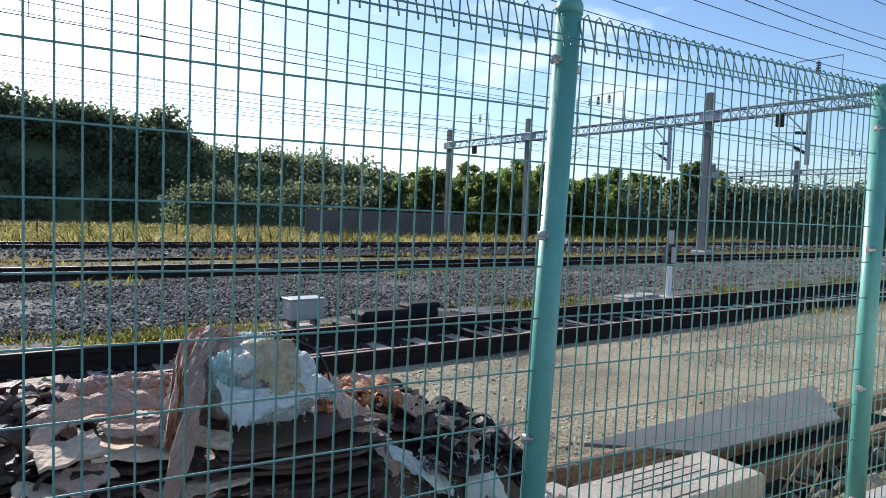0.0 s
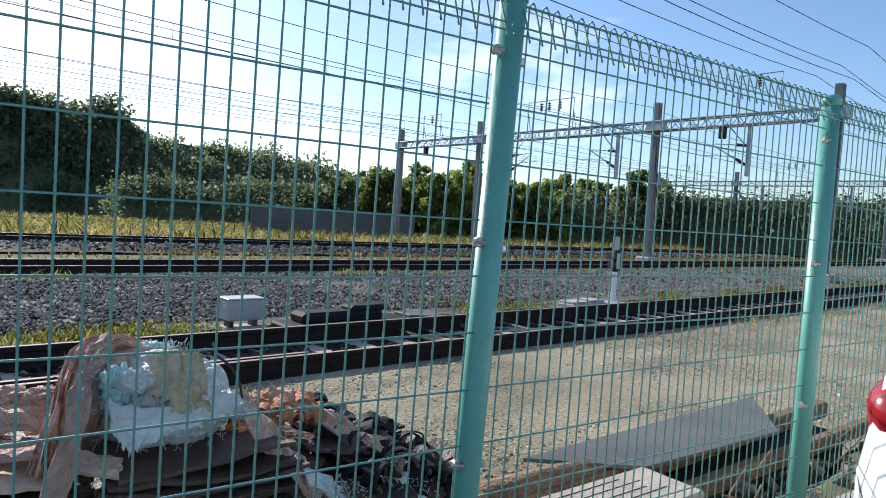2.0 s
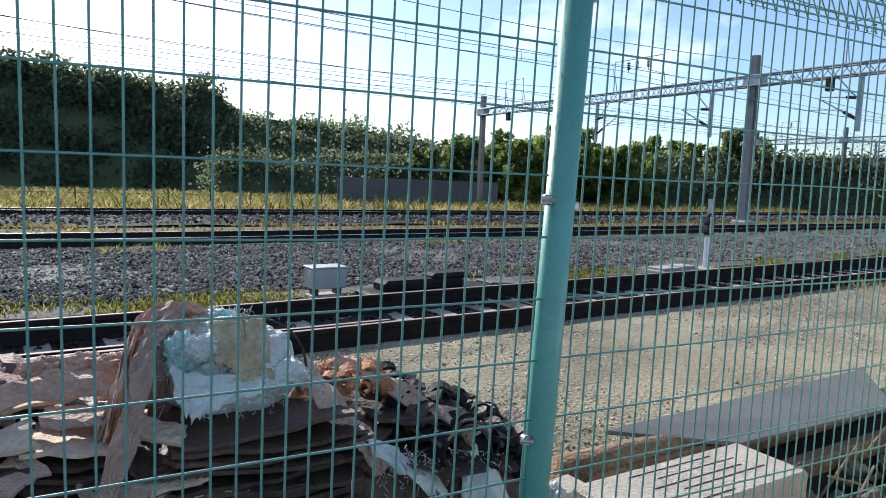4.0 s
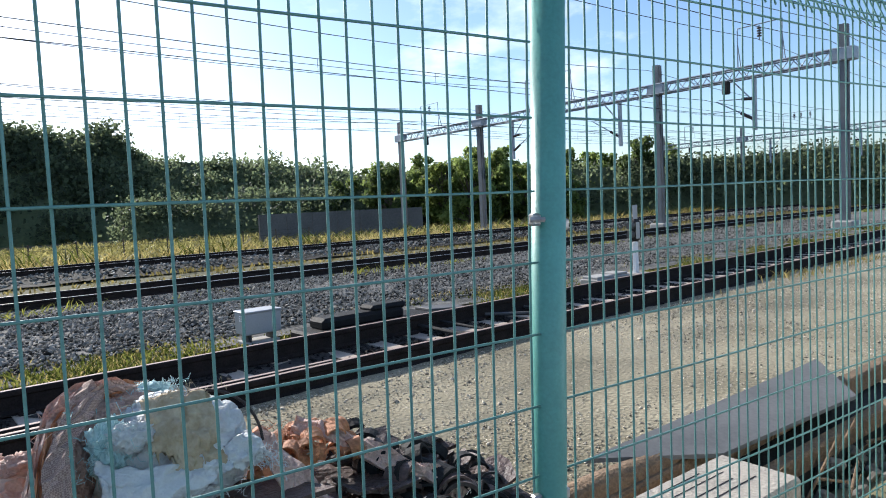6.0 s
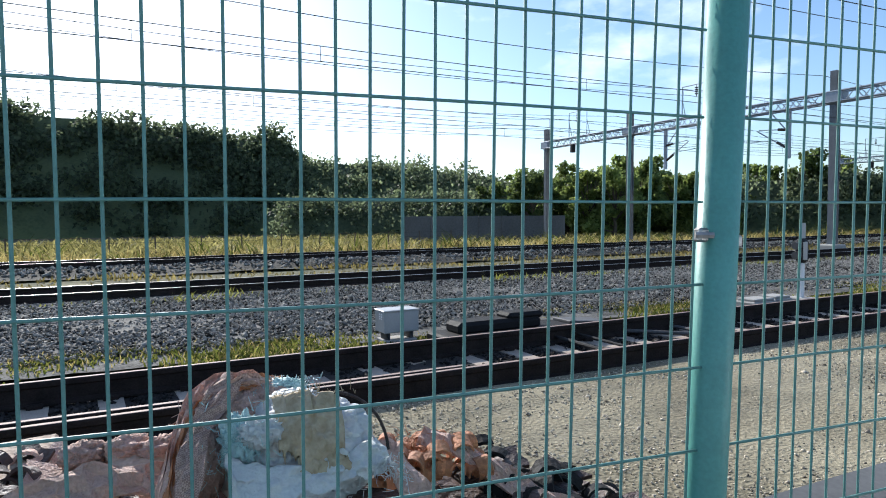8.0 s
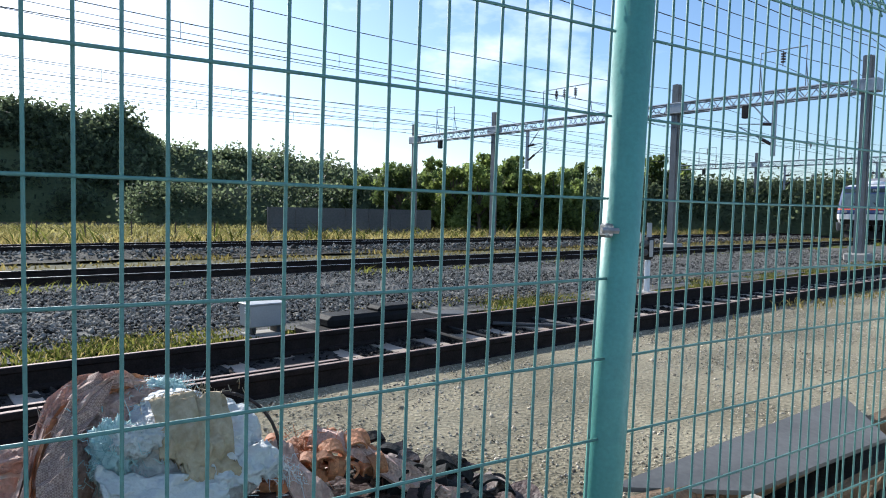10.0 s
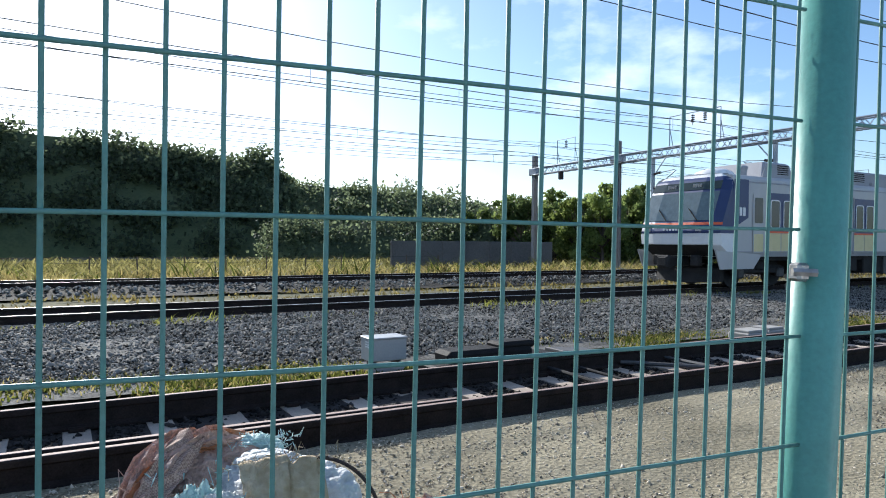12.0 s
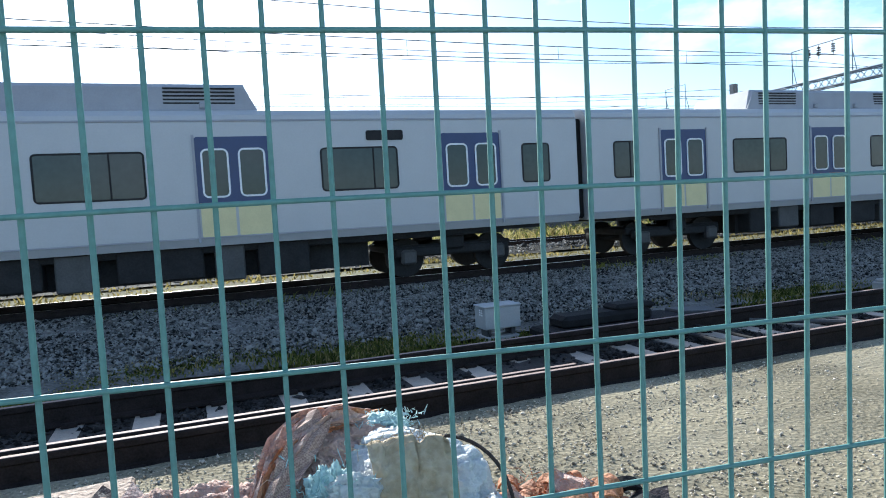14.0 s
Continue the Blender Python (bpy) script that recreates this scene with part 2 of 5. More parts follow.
# ---- mesh building ----
class Geo:
    """Vertices and faces gathered for one mesh."""

    def __init__(self):
        self.v, self.f = [], []

    def add(self, vs, fs):
        k = len(self.v)
        self.v += [tuple(p) for p in vs]
        self.f += [tuple(i + k for i in q) for q in fs]
        return self

    def box(self, c, s, m=None, bev=0.0):
        x, y, z = (a / 2 for a in s)
        if bev:
            b = min(bev, x * 0.9, y * 0.9, z * 0.9)
            vs, idx = [], {}
            for sx in (-1, 1):
                for sy in (-1, 1):
                    for sz in (-1, 1):
                        for k, p in enumerate(((x, y - b, z - b), (x - b, y, z - b), (x - b, y - b, z))):
                            idx[sx, sy, sz, k] = len(vs)
                            vs.append(Vector((sx * p[0], sy * p[1], sz * p[2])))
            fs = []
            for s_ in (-1, 1):
                fs.append([idx[s_, a, b_, 0] for a, b_ in ((-1, -1), (1, -1), (1, 1), (-1, 1))])
                fs.append([idx[a, s_, b_, 1] for a, b_ in ((-1, -1), (1, -1), (1, 1), (-1, 1))])
                fs.append([idx[a, b_, s_, 2] for a, b_ in ((-1, -1), (1, -1), (1, 1), (-1, 1))])
                for t_ in (-1, 1):
                    fs.append([idx[s_, t_, -1, 0], idx[s_, t_, 1, 0], idx[s_, t_, 1, 1], idx[s_, t_, -1, 1]])
                    fs.append([idx[s_, -1, t_, 0], idx[s_, 1, t_, 0], idx[s_, 1, t_, 2], idx[s_, -1, t_, 2]])
                    fs.append([idx[-1, s_, t_, 1], idx[1, s_, t_, 1], idx[1, s_, t_, 2], idx[-1, s_, t_, 2]])
                    for q in (-1, 1):
                        fs.append([idx[s_, t_, q, k] for k in range(3)])
        else:
            vs = [Vector((i, j, k)) for i in (-x, x) for j in (-y, y) for k in (-z, z)]
            fs = [(0, 1, 3, 2), (4, 6, 7, 5), (0, 4, 5, 1), (2, 3, 7, 6), (0, 2, 6, 4), (1, 5, 7, 3)]
        mm = Matrix.Translation(c) @ (m or Matrix.Identity(4))
        return self.add([mm @ p for p in vs], fs)

    def tube(self, pts, r, seg=8, cap=True, r2=None):
        pts = [Vector(p) for p in pts]
        n, rings = len(pts), []
        for i, p in enumerate(pts):
            d = (pts[min(i + 1, n - 1)] - pts[max(i - 1, 0)]).normalized()
            a = Vector((0, 0, 1)) if abs(d.z) < 0.9 else Vector((1, 0, 0))
            u = d.cross(a).normalized()
            w = d.cross(u)
            rr = r if r2 is None else r + (r2 - r) * i / (n - 1)
            rings.append([p + rr * (math.cos(q) * u + math.sin(q) * w) for q in (2 * math.pi * k / seg for k in range(seg))])
        fs = [(i * seg + k, i * seg + (k + 1) % seg, (i + 1) * seg + (k + 1) % seg, (i + 1) * seg + k) for i in range(n - 1) for k in range(seg)]
        if cap:
            fs += [tuple(range(seg))[::-1], tuple((n - 1) * seg + k for k in range(seg))]
        return self.add([p for ring in rings for p in ring], fs)

    def extrude(self, prof, path):
        """Sweeps a closed profile (a, b): a along the given side vector, b along z, between stations (point, side)."""
        n = len(prof)
        vs = [Vector(p) + Vector(s) * a + Vector((0, 0, b)) for p, s in path for a, b in prof]
        fs = [(i * n + k, i * n + (k + 1) % n, (i + 1) * n + (k + 1) % n, (i + 1) * n + k) for i in range(len(path) - 1) for k in range(n)]
        fs += [tuple(range(n))[::-1], tuple((len(path) - 1) * n + k for k in range(n))]
        return self.add(vs, fs)

    def mesh(self, name, material, smooth=False):
        me = bpy.data.meshes.new(name)
        me.from_pydata(self.v, [], self.f)
        bm = bmesh.new()
        bm.from_mesh(me)
        bmesh.ops.recalc_face_normals(bm, faces=bm.faces)
        bm.to_mesh(me)
        bm.free()
        me.materials.append(material)
        if smooth:
            for p in me.polygons:
                p.use_smooth = True
        return me


def part(name, geo, material, parent=None, label="", m=None, smooth=False):
    """Links the gathered geometry (or a ready mesh) as one object under its thing."""
    me = geo.mesh(name, material, smooth) if isinstance(geo, Geo) else geo
    ob = new(name, me)
    if parent is not None:
        ob.parent = parent
    if m is not None:
        ob.matrix_basis = m
    return tagged(ob, label)


def raw_mesh(name, verts, faces, material):
    """A large mesh straight from arrays of vertices and equal-sided faces."""
    verts, faces = np.asarray(verts, dtype=np.float32), np.asarray(faces, dtype=np.int32)
    me = bpy.data.meshes.new(name)
    me.vertices.add(len(verts))
    me.vertices.foreach_set("co", verts.ravel())
    k = faces.shape[1]
    me.loops.add(faces.size)
    me.loops.foreach_set("vertex_index", faces.ravel())
    me.polygons.add(len(faces))
    me.polygons.foreach_set("loop_start", np.arange(0, faces.size, k, dtype=np.int32))
    me.update(calc_edges=True)
    me.validate()
    me.materials.append(material)
    return me


# ---- the railway's own axes: u along the tracks, v across them ----
TURN = radians(7.3)
TD, TN = Vector((math.cos(TURN), math.sin(TURN), 0)), Vector((-math.sin(TURN), math.cos(TURN), 0))
RAIL = pose(0, 0, 0, 0, 0, 7.3)


def tk(u, v, z=0.0):
    return TD * u + TN * v + Vector((0, 0, z))


rng = np.random.default_rng(7)


def to_world(uvz):
    a = np.asarray(uvz, dtype=np.float64)
    c, s = math.cos(TURN), math.sin(TURN)
    return np.stack([a[:, 0] * c - a[:, 1] * s, a[:, 0] * s + a[:, 1] * c, a[:, 2]], 1)


# height of the land across the tracks
LAND_V = [-60, -0.05, 0.0, 0.35, 4.36, 4.42, 6.05, 6.2, 7.6, 8.6, 12.4, 16.0, 17.2, 21.4, 22.4, 26.2, 27.4, 60, 4000]
LAND_Z = [-0.02, -0.02, -0.02, -0.37, -0.37, -0.435, -0.435, -0.40, -0.44, -0.40, -0.33, -0.33, -0.48, -0.48, -0.34, -0.34, -0.60, -0.9, -1.5]


def land(v):
    return np.interp(v, LAND_V, LAND_Z)


def strip(name, v0, v1, u0, u1, du, dv, lift, rough, material):
    us = np.arange(u0, u1 + du, du)
    vs = np.arange(v0, v1 + dv * 0.5, dv)
    U, V = np.meshgrid(us, vs, indexing="ij")
    Z = land(V) + lift
    for s, a in ((0.8, 1.0), (2.7, 0.5)):
        Z = Z + rough * a * np.sin(U * s + 1.7 * np.sin(V * s * 0.7)) * np.cos(V * s * 1.1 + np.sin(U * s * 0.6))
    Z = Z + rng.normal(0, rough * 0.35, Z.shape)
    P = to_world(np.stack([U.ravel(), V.ravel(), Z.ravel()], 1))
    a, b = len(us), len(vs)
    i = (np.arange(a - 1)[:, None] * b + np.arange(b - 1)[None]).ravel()
    F = np.stack([i, i + b, i + b + 1, i + 1], 1)
    return tagged(new(name, raw_mesh(name, P, F, material)), kind="structure")


# ---- ground ----
def make_ground():
    us = np.array([-3500, -900, -300, -120, -60, -30, 0, 30, 60, 120, 300, 900, 3500])
    vs = np.array([-3500, -400] + LAND_V[1:-1] + [120, 400, 4000])
    U, V = np.meshgrid(us, vs, indexing="ij")
    Z = np.interp(V, LAND_V, LAND_Z) - 0.06
    P = to_world(np.stack([U.ravel(), V.ravel(), Z.ravel()], 1))
    a, b = len(us), len(vs)
    i = (np.arange(a - 1)[:, None] * b + np.arange(b - 1)[None]).ravel()
    tagged(new("ground", raw_mesh("ground", P, np.stack([i, i + b, i + b + 1, i + 1], 1), M_GROUND)), "brown soil with thin dry grass", kind="structure")


make_ground()
tagged(strip("gravel_path", 0.4, 4.32, -9, 34, 0.12, 0.12, 0.0, 0.008, M_GRAVEL), "compacted sandy gravel service path with scattered stones")
tagged(strip("track_bed", 4.42, 6.05, -12, 60, 0.2, 0.2, 0.0, 0.012, M_OILY), "dark oily stone bed of the siding")
tagged(strip("ballast_shoulder", 7.3, 17.3, -40, 90, 0.35, 0.35, 0.0, 0.02, M_BALLAST), "grey crushed stone ballast of the main track")
tagged(strip("ballast_shoulder_far", 20.8, 27.6, -50, 110, 0.5, 0.5, 0.0, 0.02, M_BALLAST), "grey crushed stone ballast of the far tracks")
pg = Geo().box((2, -30.2, -0.06), (140, 60.3, 0.1))
tagged(part("pavement", pg, M_PAVE), "worn grey roadside pavement behind the fence", kind="structure")
kg = Geo().box((4, 0.0, -0.16), (60, 0.16, 0.42), bev=0.015)
tagged(part("fence_footing", kg, M_CONCRETE), "low concrete footing under the mesh fence", kind="structure")


# ---- stones, grass: what nobody could count ----
def stones(name, n, u0, u1, v0, v1, size, lift, material, label, power=1.0, bare=0.0):
    u = u0 + (u1 - u0) * rng.random(n) ** power
    if bare:      # leave the sleepers' tops free
        u += np.where(np.abs((u + 7 + 0.31) % 0.62 - 0.31) < bare, 0.31, 0.0) * (rng.random(n) < 0.9)
    v = v0 + (v1 - v0) * rng.random(n)
    z = land(v) + lift + rng.normal(0, size * 0.2, n)
    base = np.array([(1, 0, 0), (-1, 0, 0), (0, 1, 0), (0, -1, 0), (0, 0, 1), (0, 0, -1)], dtype=float)
    tri = np.array([(0, 2, 4), (2, 1, 4), (1, 3, 4), (3, 0, 4), (2, 0, 5), (1, 2, 5), (3, 1, 5), (0, 3, 5)])
    r = size * np.exp(rng.normal(0, 0.35, n))[:, None, None]
    P = base[None] * r * (0.65 + 0.7 * rng.random((n, 6, 1))) * np.array([1, 1, 0.75])
    P += rng.normal(0, 0.25, (n, 6, 3)) * r
    q = rng.random(n) * 6.28
    c, s = np.cos(q)[:, None], np.sin(q)[:, None]
    X, Y = P[..., 0] * c - P[..., 1] * s, P[..., 0] * s + P[..., 1] * c
    W = np.stack([X + u[:, None], Y + v[:, None], P[..., 2] + z[:, None]], -1).reshape(-1, 3)
    F = (tri[None] + 6 * np.arange(n)[:, None, None]).reshape(-1, 3)
    return tagged(new(name, raw_mesh(name, to_world(W), F, material)), label, "stones", kind="stuff")


stones("ballast_stones", 115000, -9, 34, 7.9, 13.2, 0.021, 0.012, M_BALLAST, "angular grey ballast stones beside the main track", 1.2)
stones("ballast_stones", 9000, -12, 40, 15.4, 17.2, 0.035, 0.012, M_BALLAST, "angular grey ballast stones beyond the main track")
stones("ballast_stones", 16000, -15, 60, 21.3, 27.2, 0.05, 0.012, M_BALLAST, "angular grey ballast stones of the far tracks")
stones("track_stones", 12000, -6, 20, 4.45, 6.05, 0.022, 0.004, M_OILY, "dark small stones between the rails of the siding", bare=0.13)
stones("gravel_stones", 45000, -3, 16, 0.5, 4.3, 0.0075, 0.002, M_PEBBLE, "loose pale pebbles on the gravel path", 1.4)


def grass(name, n, u0, u1, v0, v1, h, w, material, label, clump=0.0, density=None):
    u = u0 + (u1 - u0) * rng.random(n)
    v = v0 + (v1 - v0) * rng.random(n)
    keep = (np.sin(u * 1.9 + 2 * np.sin(v * 1.3)) + np.sin(v * 2.6 + u * 0.7) + rng.normal(0, 0.8, n)) > clump
    u, v = u[keep], v[keep]
    n = len(u)
    z = land(v)
    hh = h * (0.4 + 0.9 * rng.random(n)) * (0.75 + 0.35 * np.sin(u * 0.9 + v))
    q, lean = rng.random(n) * 6.28, rng.normal(0, 0.8, (n, 2)) * hh[:, None]
    dx, dy = np.cos(q) * w, np.sin(q) * w
    a = np.stack([u - dx, v - dy, z - 0.02], 1)
    b = np.stack([u + dx, v + dy, z - 0.02], 1)
    m1 = np.stack([u + dx * 0.7 + lean[:, 0] * 0.4, v + dy * 0.7 + lean[:, 1] * 0.4, z + hh * 0.6], 1)
    m0 = np.stack([u - dx * 0.7 + lean[:, 0] * 0.4, v - dy * 0.7 + lean[:, 1] * 0.4, z + hh * 0.6], 1)
    t = np.stack([u + lean[:, 0], v + lean[:, 1], z + hh], 1)
    P = np.stack([a, b, m1, m0, t], 1).reshape(-1, 3)
    k = 5 * np.arange(n)[:, None]
    F = np.concatenate([k + np.array([[0, 1, 2]]), k + np.array([[0, 2, 3]]), k + np.array([[3, 2, 4]])])
    return tagged(new(name, raw_mesh(name, to_world(P), F, material)), label, "grass", kind="stuff")


grass("grass_strip", 100000, -9, 40, 6.2, 8.2, 0.038, 0.013, M_GRASS, "short green weeds between siding and ballast", 0.45)
grass("dry_grass_strip", 22000, -9, 40, 6.2, 8.4, 0.06, 0.008, M_DRY, "dry yellow stalks among the weeds", 0.3)
grass("ballast_weeds", 5000, -9, 60, 12.2, 12.9, 0.16, 0.014, M_GRASS, "sparse weeds along the main track", 1.0)
grass("verge_weeds", 14000, -30, 70, 17.2, 21.2, 0.14, 0.03, M_DRY, "low dry weeds between the main tracks", 0.5)
grass("meadow_grass", 52000, -70, 45, 31, 62, 0.55, 0.06, M_FIELD, "yellow green meadow grass", -0.9)
grass("verge_grass", 30000, -45, 90, 27.4, 32, 0.55, 0.035, M_DRY, "tall dry grass at the foot of the far tracks", -0.2)
grass("verge_brush", 7000, -45, 60, 28, 31, 0.95, 0.04, M_GRASS, "green brush at the edge of the meadow", 0.9)
grass("tall_weeds", 2600, -6, 30, 6.3, 7.6, 0.16, 0.014, M_GRASS, "scattered taller green weeds beside the siding", 1.3)
grass("path_grass", 2500, 9, 26, 3.7, 4.3, 0.12, 0.01, M_DRY, "dry grass at the edge of the gravel path", 0.3)


# ---- tracks ----
RAIL_PROF = [(-0.064, 0), (0.064, 0), (0.064, 0.012), (0.01, 0.03), (0.01, 0.108), (0.034, 0.12), (0.035, 0.145), (0.026, 0.153),
             (-0.026, 0.153), (-0.035, 0.145), (-0.034, 0.12), (-0.01, 0.108), (-0.01, 0.03), (-0.064, 0.012)]


def make_rail(name, v, top, u0, u1, label, group, body, head, yaw=0.0):
    e = new(name)
    tall = 1.42 if v < 8 else 1.0
    e.matrix_basis = RAIL @ pose(0, v, top - 0.153 * tall, 0, 0, yaw)
    tagged(e, label, "rail", group)
    g = Geo().extrude([(a, b * tall) for a, b in RAIL_PROF], [((u0, 0, 0), (0, 1, 0)), ((u1, 0, 0), (0, 1, 0))])
    part("web", g, body, e)
    h = Geo().extrude([(a, b + 0.153 * (tall - 1)) for a, b in ((-0.027, 0.1535), (0.027, 0.1535), (0.022, 0.156), (-0.022, 0.156))], [((u0, 0, 0), (0, 1, 0)), ((u1, 0, 0), (0, 1, 0))])
    part("head", h, head, e, "polished running surface")


def make_sleepers(v, top, u0, u1, pitch, length, group, label):
    g = Geo().extrude([(-0.125, 0), (0.125, 0), (0.105, 0.16), (-0.105, 0.16)], [((0, -length / 2, 0), (1, 0, 0)), ((0, length / 2, 0), (1, 0, 0))])
    me = g.mesh("sleeper", M_SLEEPER)
    clip = Geo().box((0, 0, 0.02), (0.13, 0.06, 0.045), bev=0.01).mesh("rail_clip", M_RUST)
    u = u0
    while u < u1:
        s = new("sleeper", me)
        s.matrix_basis = RAIL @ pose(u + random.uniform(-0.03, 0.03), v, top - 0.153 * (1.42 if v < 8 else 1.0) - 0.16 - 0.004, 0, 0, random.uniform(-1, 1))
        tagged(s, label, "sleeper", group)
        if u < 16 and v < 10:
            for c in (-0.72 - 0.09, -0.72 + 0.09, 0.72 - 0.09, 0.72 + 0.09):
                part("rail_clip", clip, None, s, m=pose(0, c, 0.16))
        u += pitch


make_rail("siding_rail", 4.50, -0.20, -14, 60, "rusty dark steel rail of the siding", "siding rails", M_RUST, M_RUSTHEAD)
make_rail("siding_rail", 5.95, -0.20, -14, 60, "rusty dark steel rail of the siding", "siding rails", M_RUST, M_RUSTHEAD)
make_rail("switch_rail", 4.63, -0.20, -14, 2.2, "rusty switch rail closing on the siding rail", "siding rails", M_RUST, M_RUSTHEAD, -0.7)
make_sleepers(5.22, -0.20, -7, 34, 0.62, 2.3, "siding sleepers", "pale concrete sleeper under the siding rails")
for c_, g_ in ((14.2, "main track"), (24.3, "far track")):
    for s_ in (-0.7525, 0.7525):
        make_rail("main_rail", c_ + s_, -0.17, -60, 160, "steel rail with a polished running surface", g_, M_RUST, M_HEAD)
    make_sleepers(c_, -0.17, -14, 46, 0.62, 2.4, g_ + " sleepers", "grey concrete sleeper sunk in ballast")


# ---- mesh fence ----
FENCE_X = [-3.46, -1.73, 0.0, 1.722, 3.44, 5.16, 6.88]
TOP = 1.832      # top of the folded edge
ROWS = [0.05 + 0.15 * k for k in range(12)]


def make_fence():
    post_g = Geo().tube([(0, 0, -0.3), (0, 0, 1.83)], 0.0365, 32)
    post_me = post_g.mesh("pipe", M_GREEN, True)
    cap_g = Geo().tube([(0, 0, 1.83), (0, 0, 1.855), (0, 0, 1.868), (0, 0, 1.876)], 0.0395, 28)
    for i in range(28 * 2, 28 * 4):
        x, y, z = cap_g.v[i]
        k = 0.86 if i < 28 * 3 else 0.5
        cap_g.v[i] = (x * k, y * k, z)
    cap_me = cap_g.mesh("cap", M_GREEN, True)
    cb = Geo().box((-0.049, -0.012, 0), (0.022, 0.02, 0.026), bev=0.004)
    cb.tube([(-0.064, -0.014, 0), (-0.037, -0.030, 0)], 0.006, 6)
    clip_me = cb.mesh("clip", M_STEEL)
    cr = Geo().box((0.045, 0.0, 0), (0.02, 0.016, 0.024), bev=0.004).mesh("clip", M_STEEL)
    for k, x in enumerate(FENCE_X):
        e = new("fence_post")
        e.matrix_basis = pose(x + 0.0300, 0.004, 1.155 if x > 1 else 1.188, 0, 0 if x > 1 else 2.5, 0) @ pose(0, 0, -1.188)
        tagged(e, "round green coated steel fence post with a domed cap", "fence post", "fence posts")
        part("pipe", post_me, None, e)
        part("cap", cap_me, None, e)
        for z in (1.69, 1.188, 0.60, 0.12):
            part("clip", clip_me, None, e, "galvanised steel fixing clip", pose(0, 0, z))
            part("clip", cr, None, e, m=pose(0, 0, z - 0.01))
    # one wire of each kind, shared along the panels
    up = []
    for bow in (0.0, 0.004, -0.004):
        pts = [(0, bow * math.sin(math.pi * z / 1.7), z) for z in [0.02 + 0.14 * k for k in range(13)]]
        pts = [p for p in pts if p[2] < TOP - 0.02]
        pts += [(0, 0.0, TOP - 0.008), (0, -0.006, TOP), (0, -0.016, TOP), (0, -0.024, TOP - 0.012), (0, -0.062, TOP - 0.112), (0, -0.066, TOP - 0.122)]
        up.append(Geo().tube(pts, 0.0027, 6).mesh("upright_wire", M_WIREG, True))
    for a, b in zip(FENCE_X[:-1], FENCE_X[1:]):
        e = new("mesh_panel")
        e.matrix_basis = pose((a + b) / 2, 0, 0)
        tagged(e, "green welded wire mesh panel with a rolled top edge", "fence panel", "fence panels")
        half = (b - a) / 2
        pitch, last = (0.046, half - 0.062) if a >= 0 else (0.05, half - 0.0245)
        n = int((half + last - 0.02) / pitch)
        for k in range(n + 1):
            x = last - pitch * k
            lean = 1.8 * max(0.0, 1 + (x - half) / 1.0) if a < 0 else max(0.0, 1.4 * (1 - (x + half) / 1.2)) if a < 1 else 0.0
            part("upright_wire", up[random.randrange(3)], None, e, m=pose(x + random.uniform(-0.001, 0.001), 0, 1.188, random.uniform(-0.15, 0.15), lean + random.uniform(-0.12, 0.12), 0) @ pose(0, 0, -1.188))
        for z, y in [(r, -0.0045) for r in ROWS] + [(TOP - 0.006, 0.004), (TOP - 0.016, -0.022), (TOP - 0.084, -0.056), (TOP - 0.106, -0.064)]:
            pts = []
            for k in range(13):
                s = -half + 0.012 + (2 * half - 0.024) * k / 12
                pts.append((s, y + 0.003 * math.sin(3 * s + 9 * z), z + 0.0015 * math.sin(5 * s + 31 * z)))
            part("cross_wire", Geo().tube(pts, 0.0027, 6), M_WIREG, e, smooth=True)


make_fence()


def blob(g, c, r, amp, freq, seed, nu=40, nv=22, fold=0.0):
    """A lumpy closed body."""
    vs, fs = [], []
    for j in range(nv + 1):
        t = math.pi * j / nv
        for i in range(nu):
            p = 2 * math.pi * i / nu
            d = Vector((math.sin(t) * math.cos(p), math.sin(t) * math.sin(p), math.cos(t)))
            k = 1 + amp * noise.noise(d * freq + Vector((seed, 0, 0))) + amp * 0.5 * noise.noise(d * freq * 2.7 + Vector((0, seed, 0)))
            k -= fold * 0.8 * abs(noise.noise(Vector((d.x * 4 + seed, d.y * 4, d.z * 1.6)))) + fold * 0.6 * abs(noise.noise(Vector((d.x * 9, d.y * 9 + seed, d.z * 5)))) + fold * 0.10 * abs(noise.noise(d * 17 + Vector((seed, 3, 0))))
            vs.append(Vector(c) + Vector((d.x * r[0] * k, d.y * r[1] * k, d.z * r[2] * k)))
    for j in range(nv):
        for i in range(nu):
            a, b = j * nu + i, j * nu + (i + 1) % nu
            fs.append((a, a + nu, b + nu, b))
    return g.add(vs, fs)


# ---- commuter train ----
def bars(g, x, z, w, h, count, y, gap=0.3):
    """A row of plain upright bars that stands for lettering, on a plane of constant y."""
    step = w / count
    for k in range(count):
        g.box((x + step * (k + 0.5), y, z), (step * (1 - gap), 0.006, h))


HALF = 1.56
BODY_PROF = [(-1.50, 1.00), (-HALF, 1.15), (-HALF, 3.30), (-1.535, 3.44), (-1.44, 3.54), (-1.0, 3.62), (0, 3.66),
             (1.0, 3.62), (1.44, 3.54), (1.535, 3.44), (HALF, 3.30), (HALF, 1.15), (1.50, 1.00)]


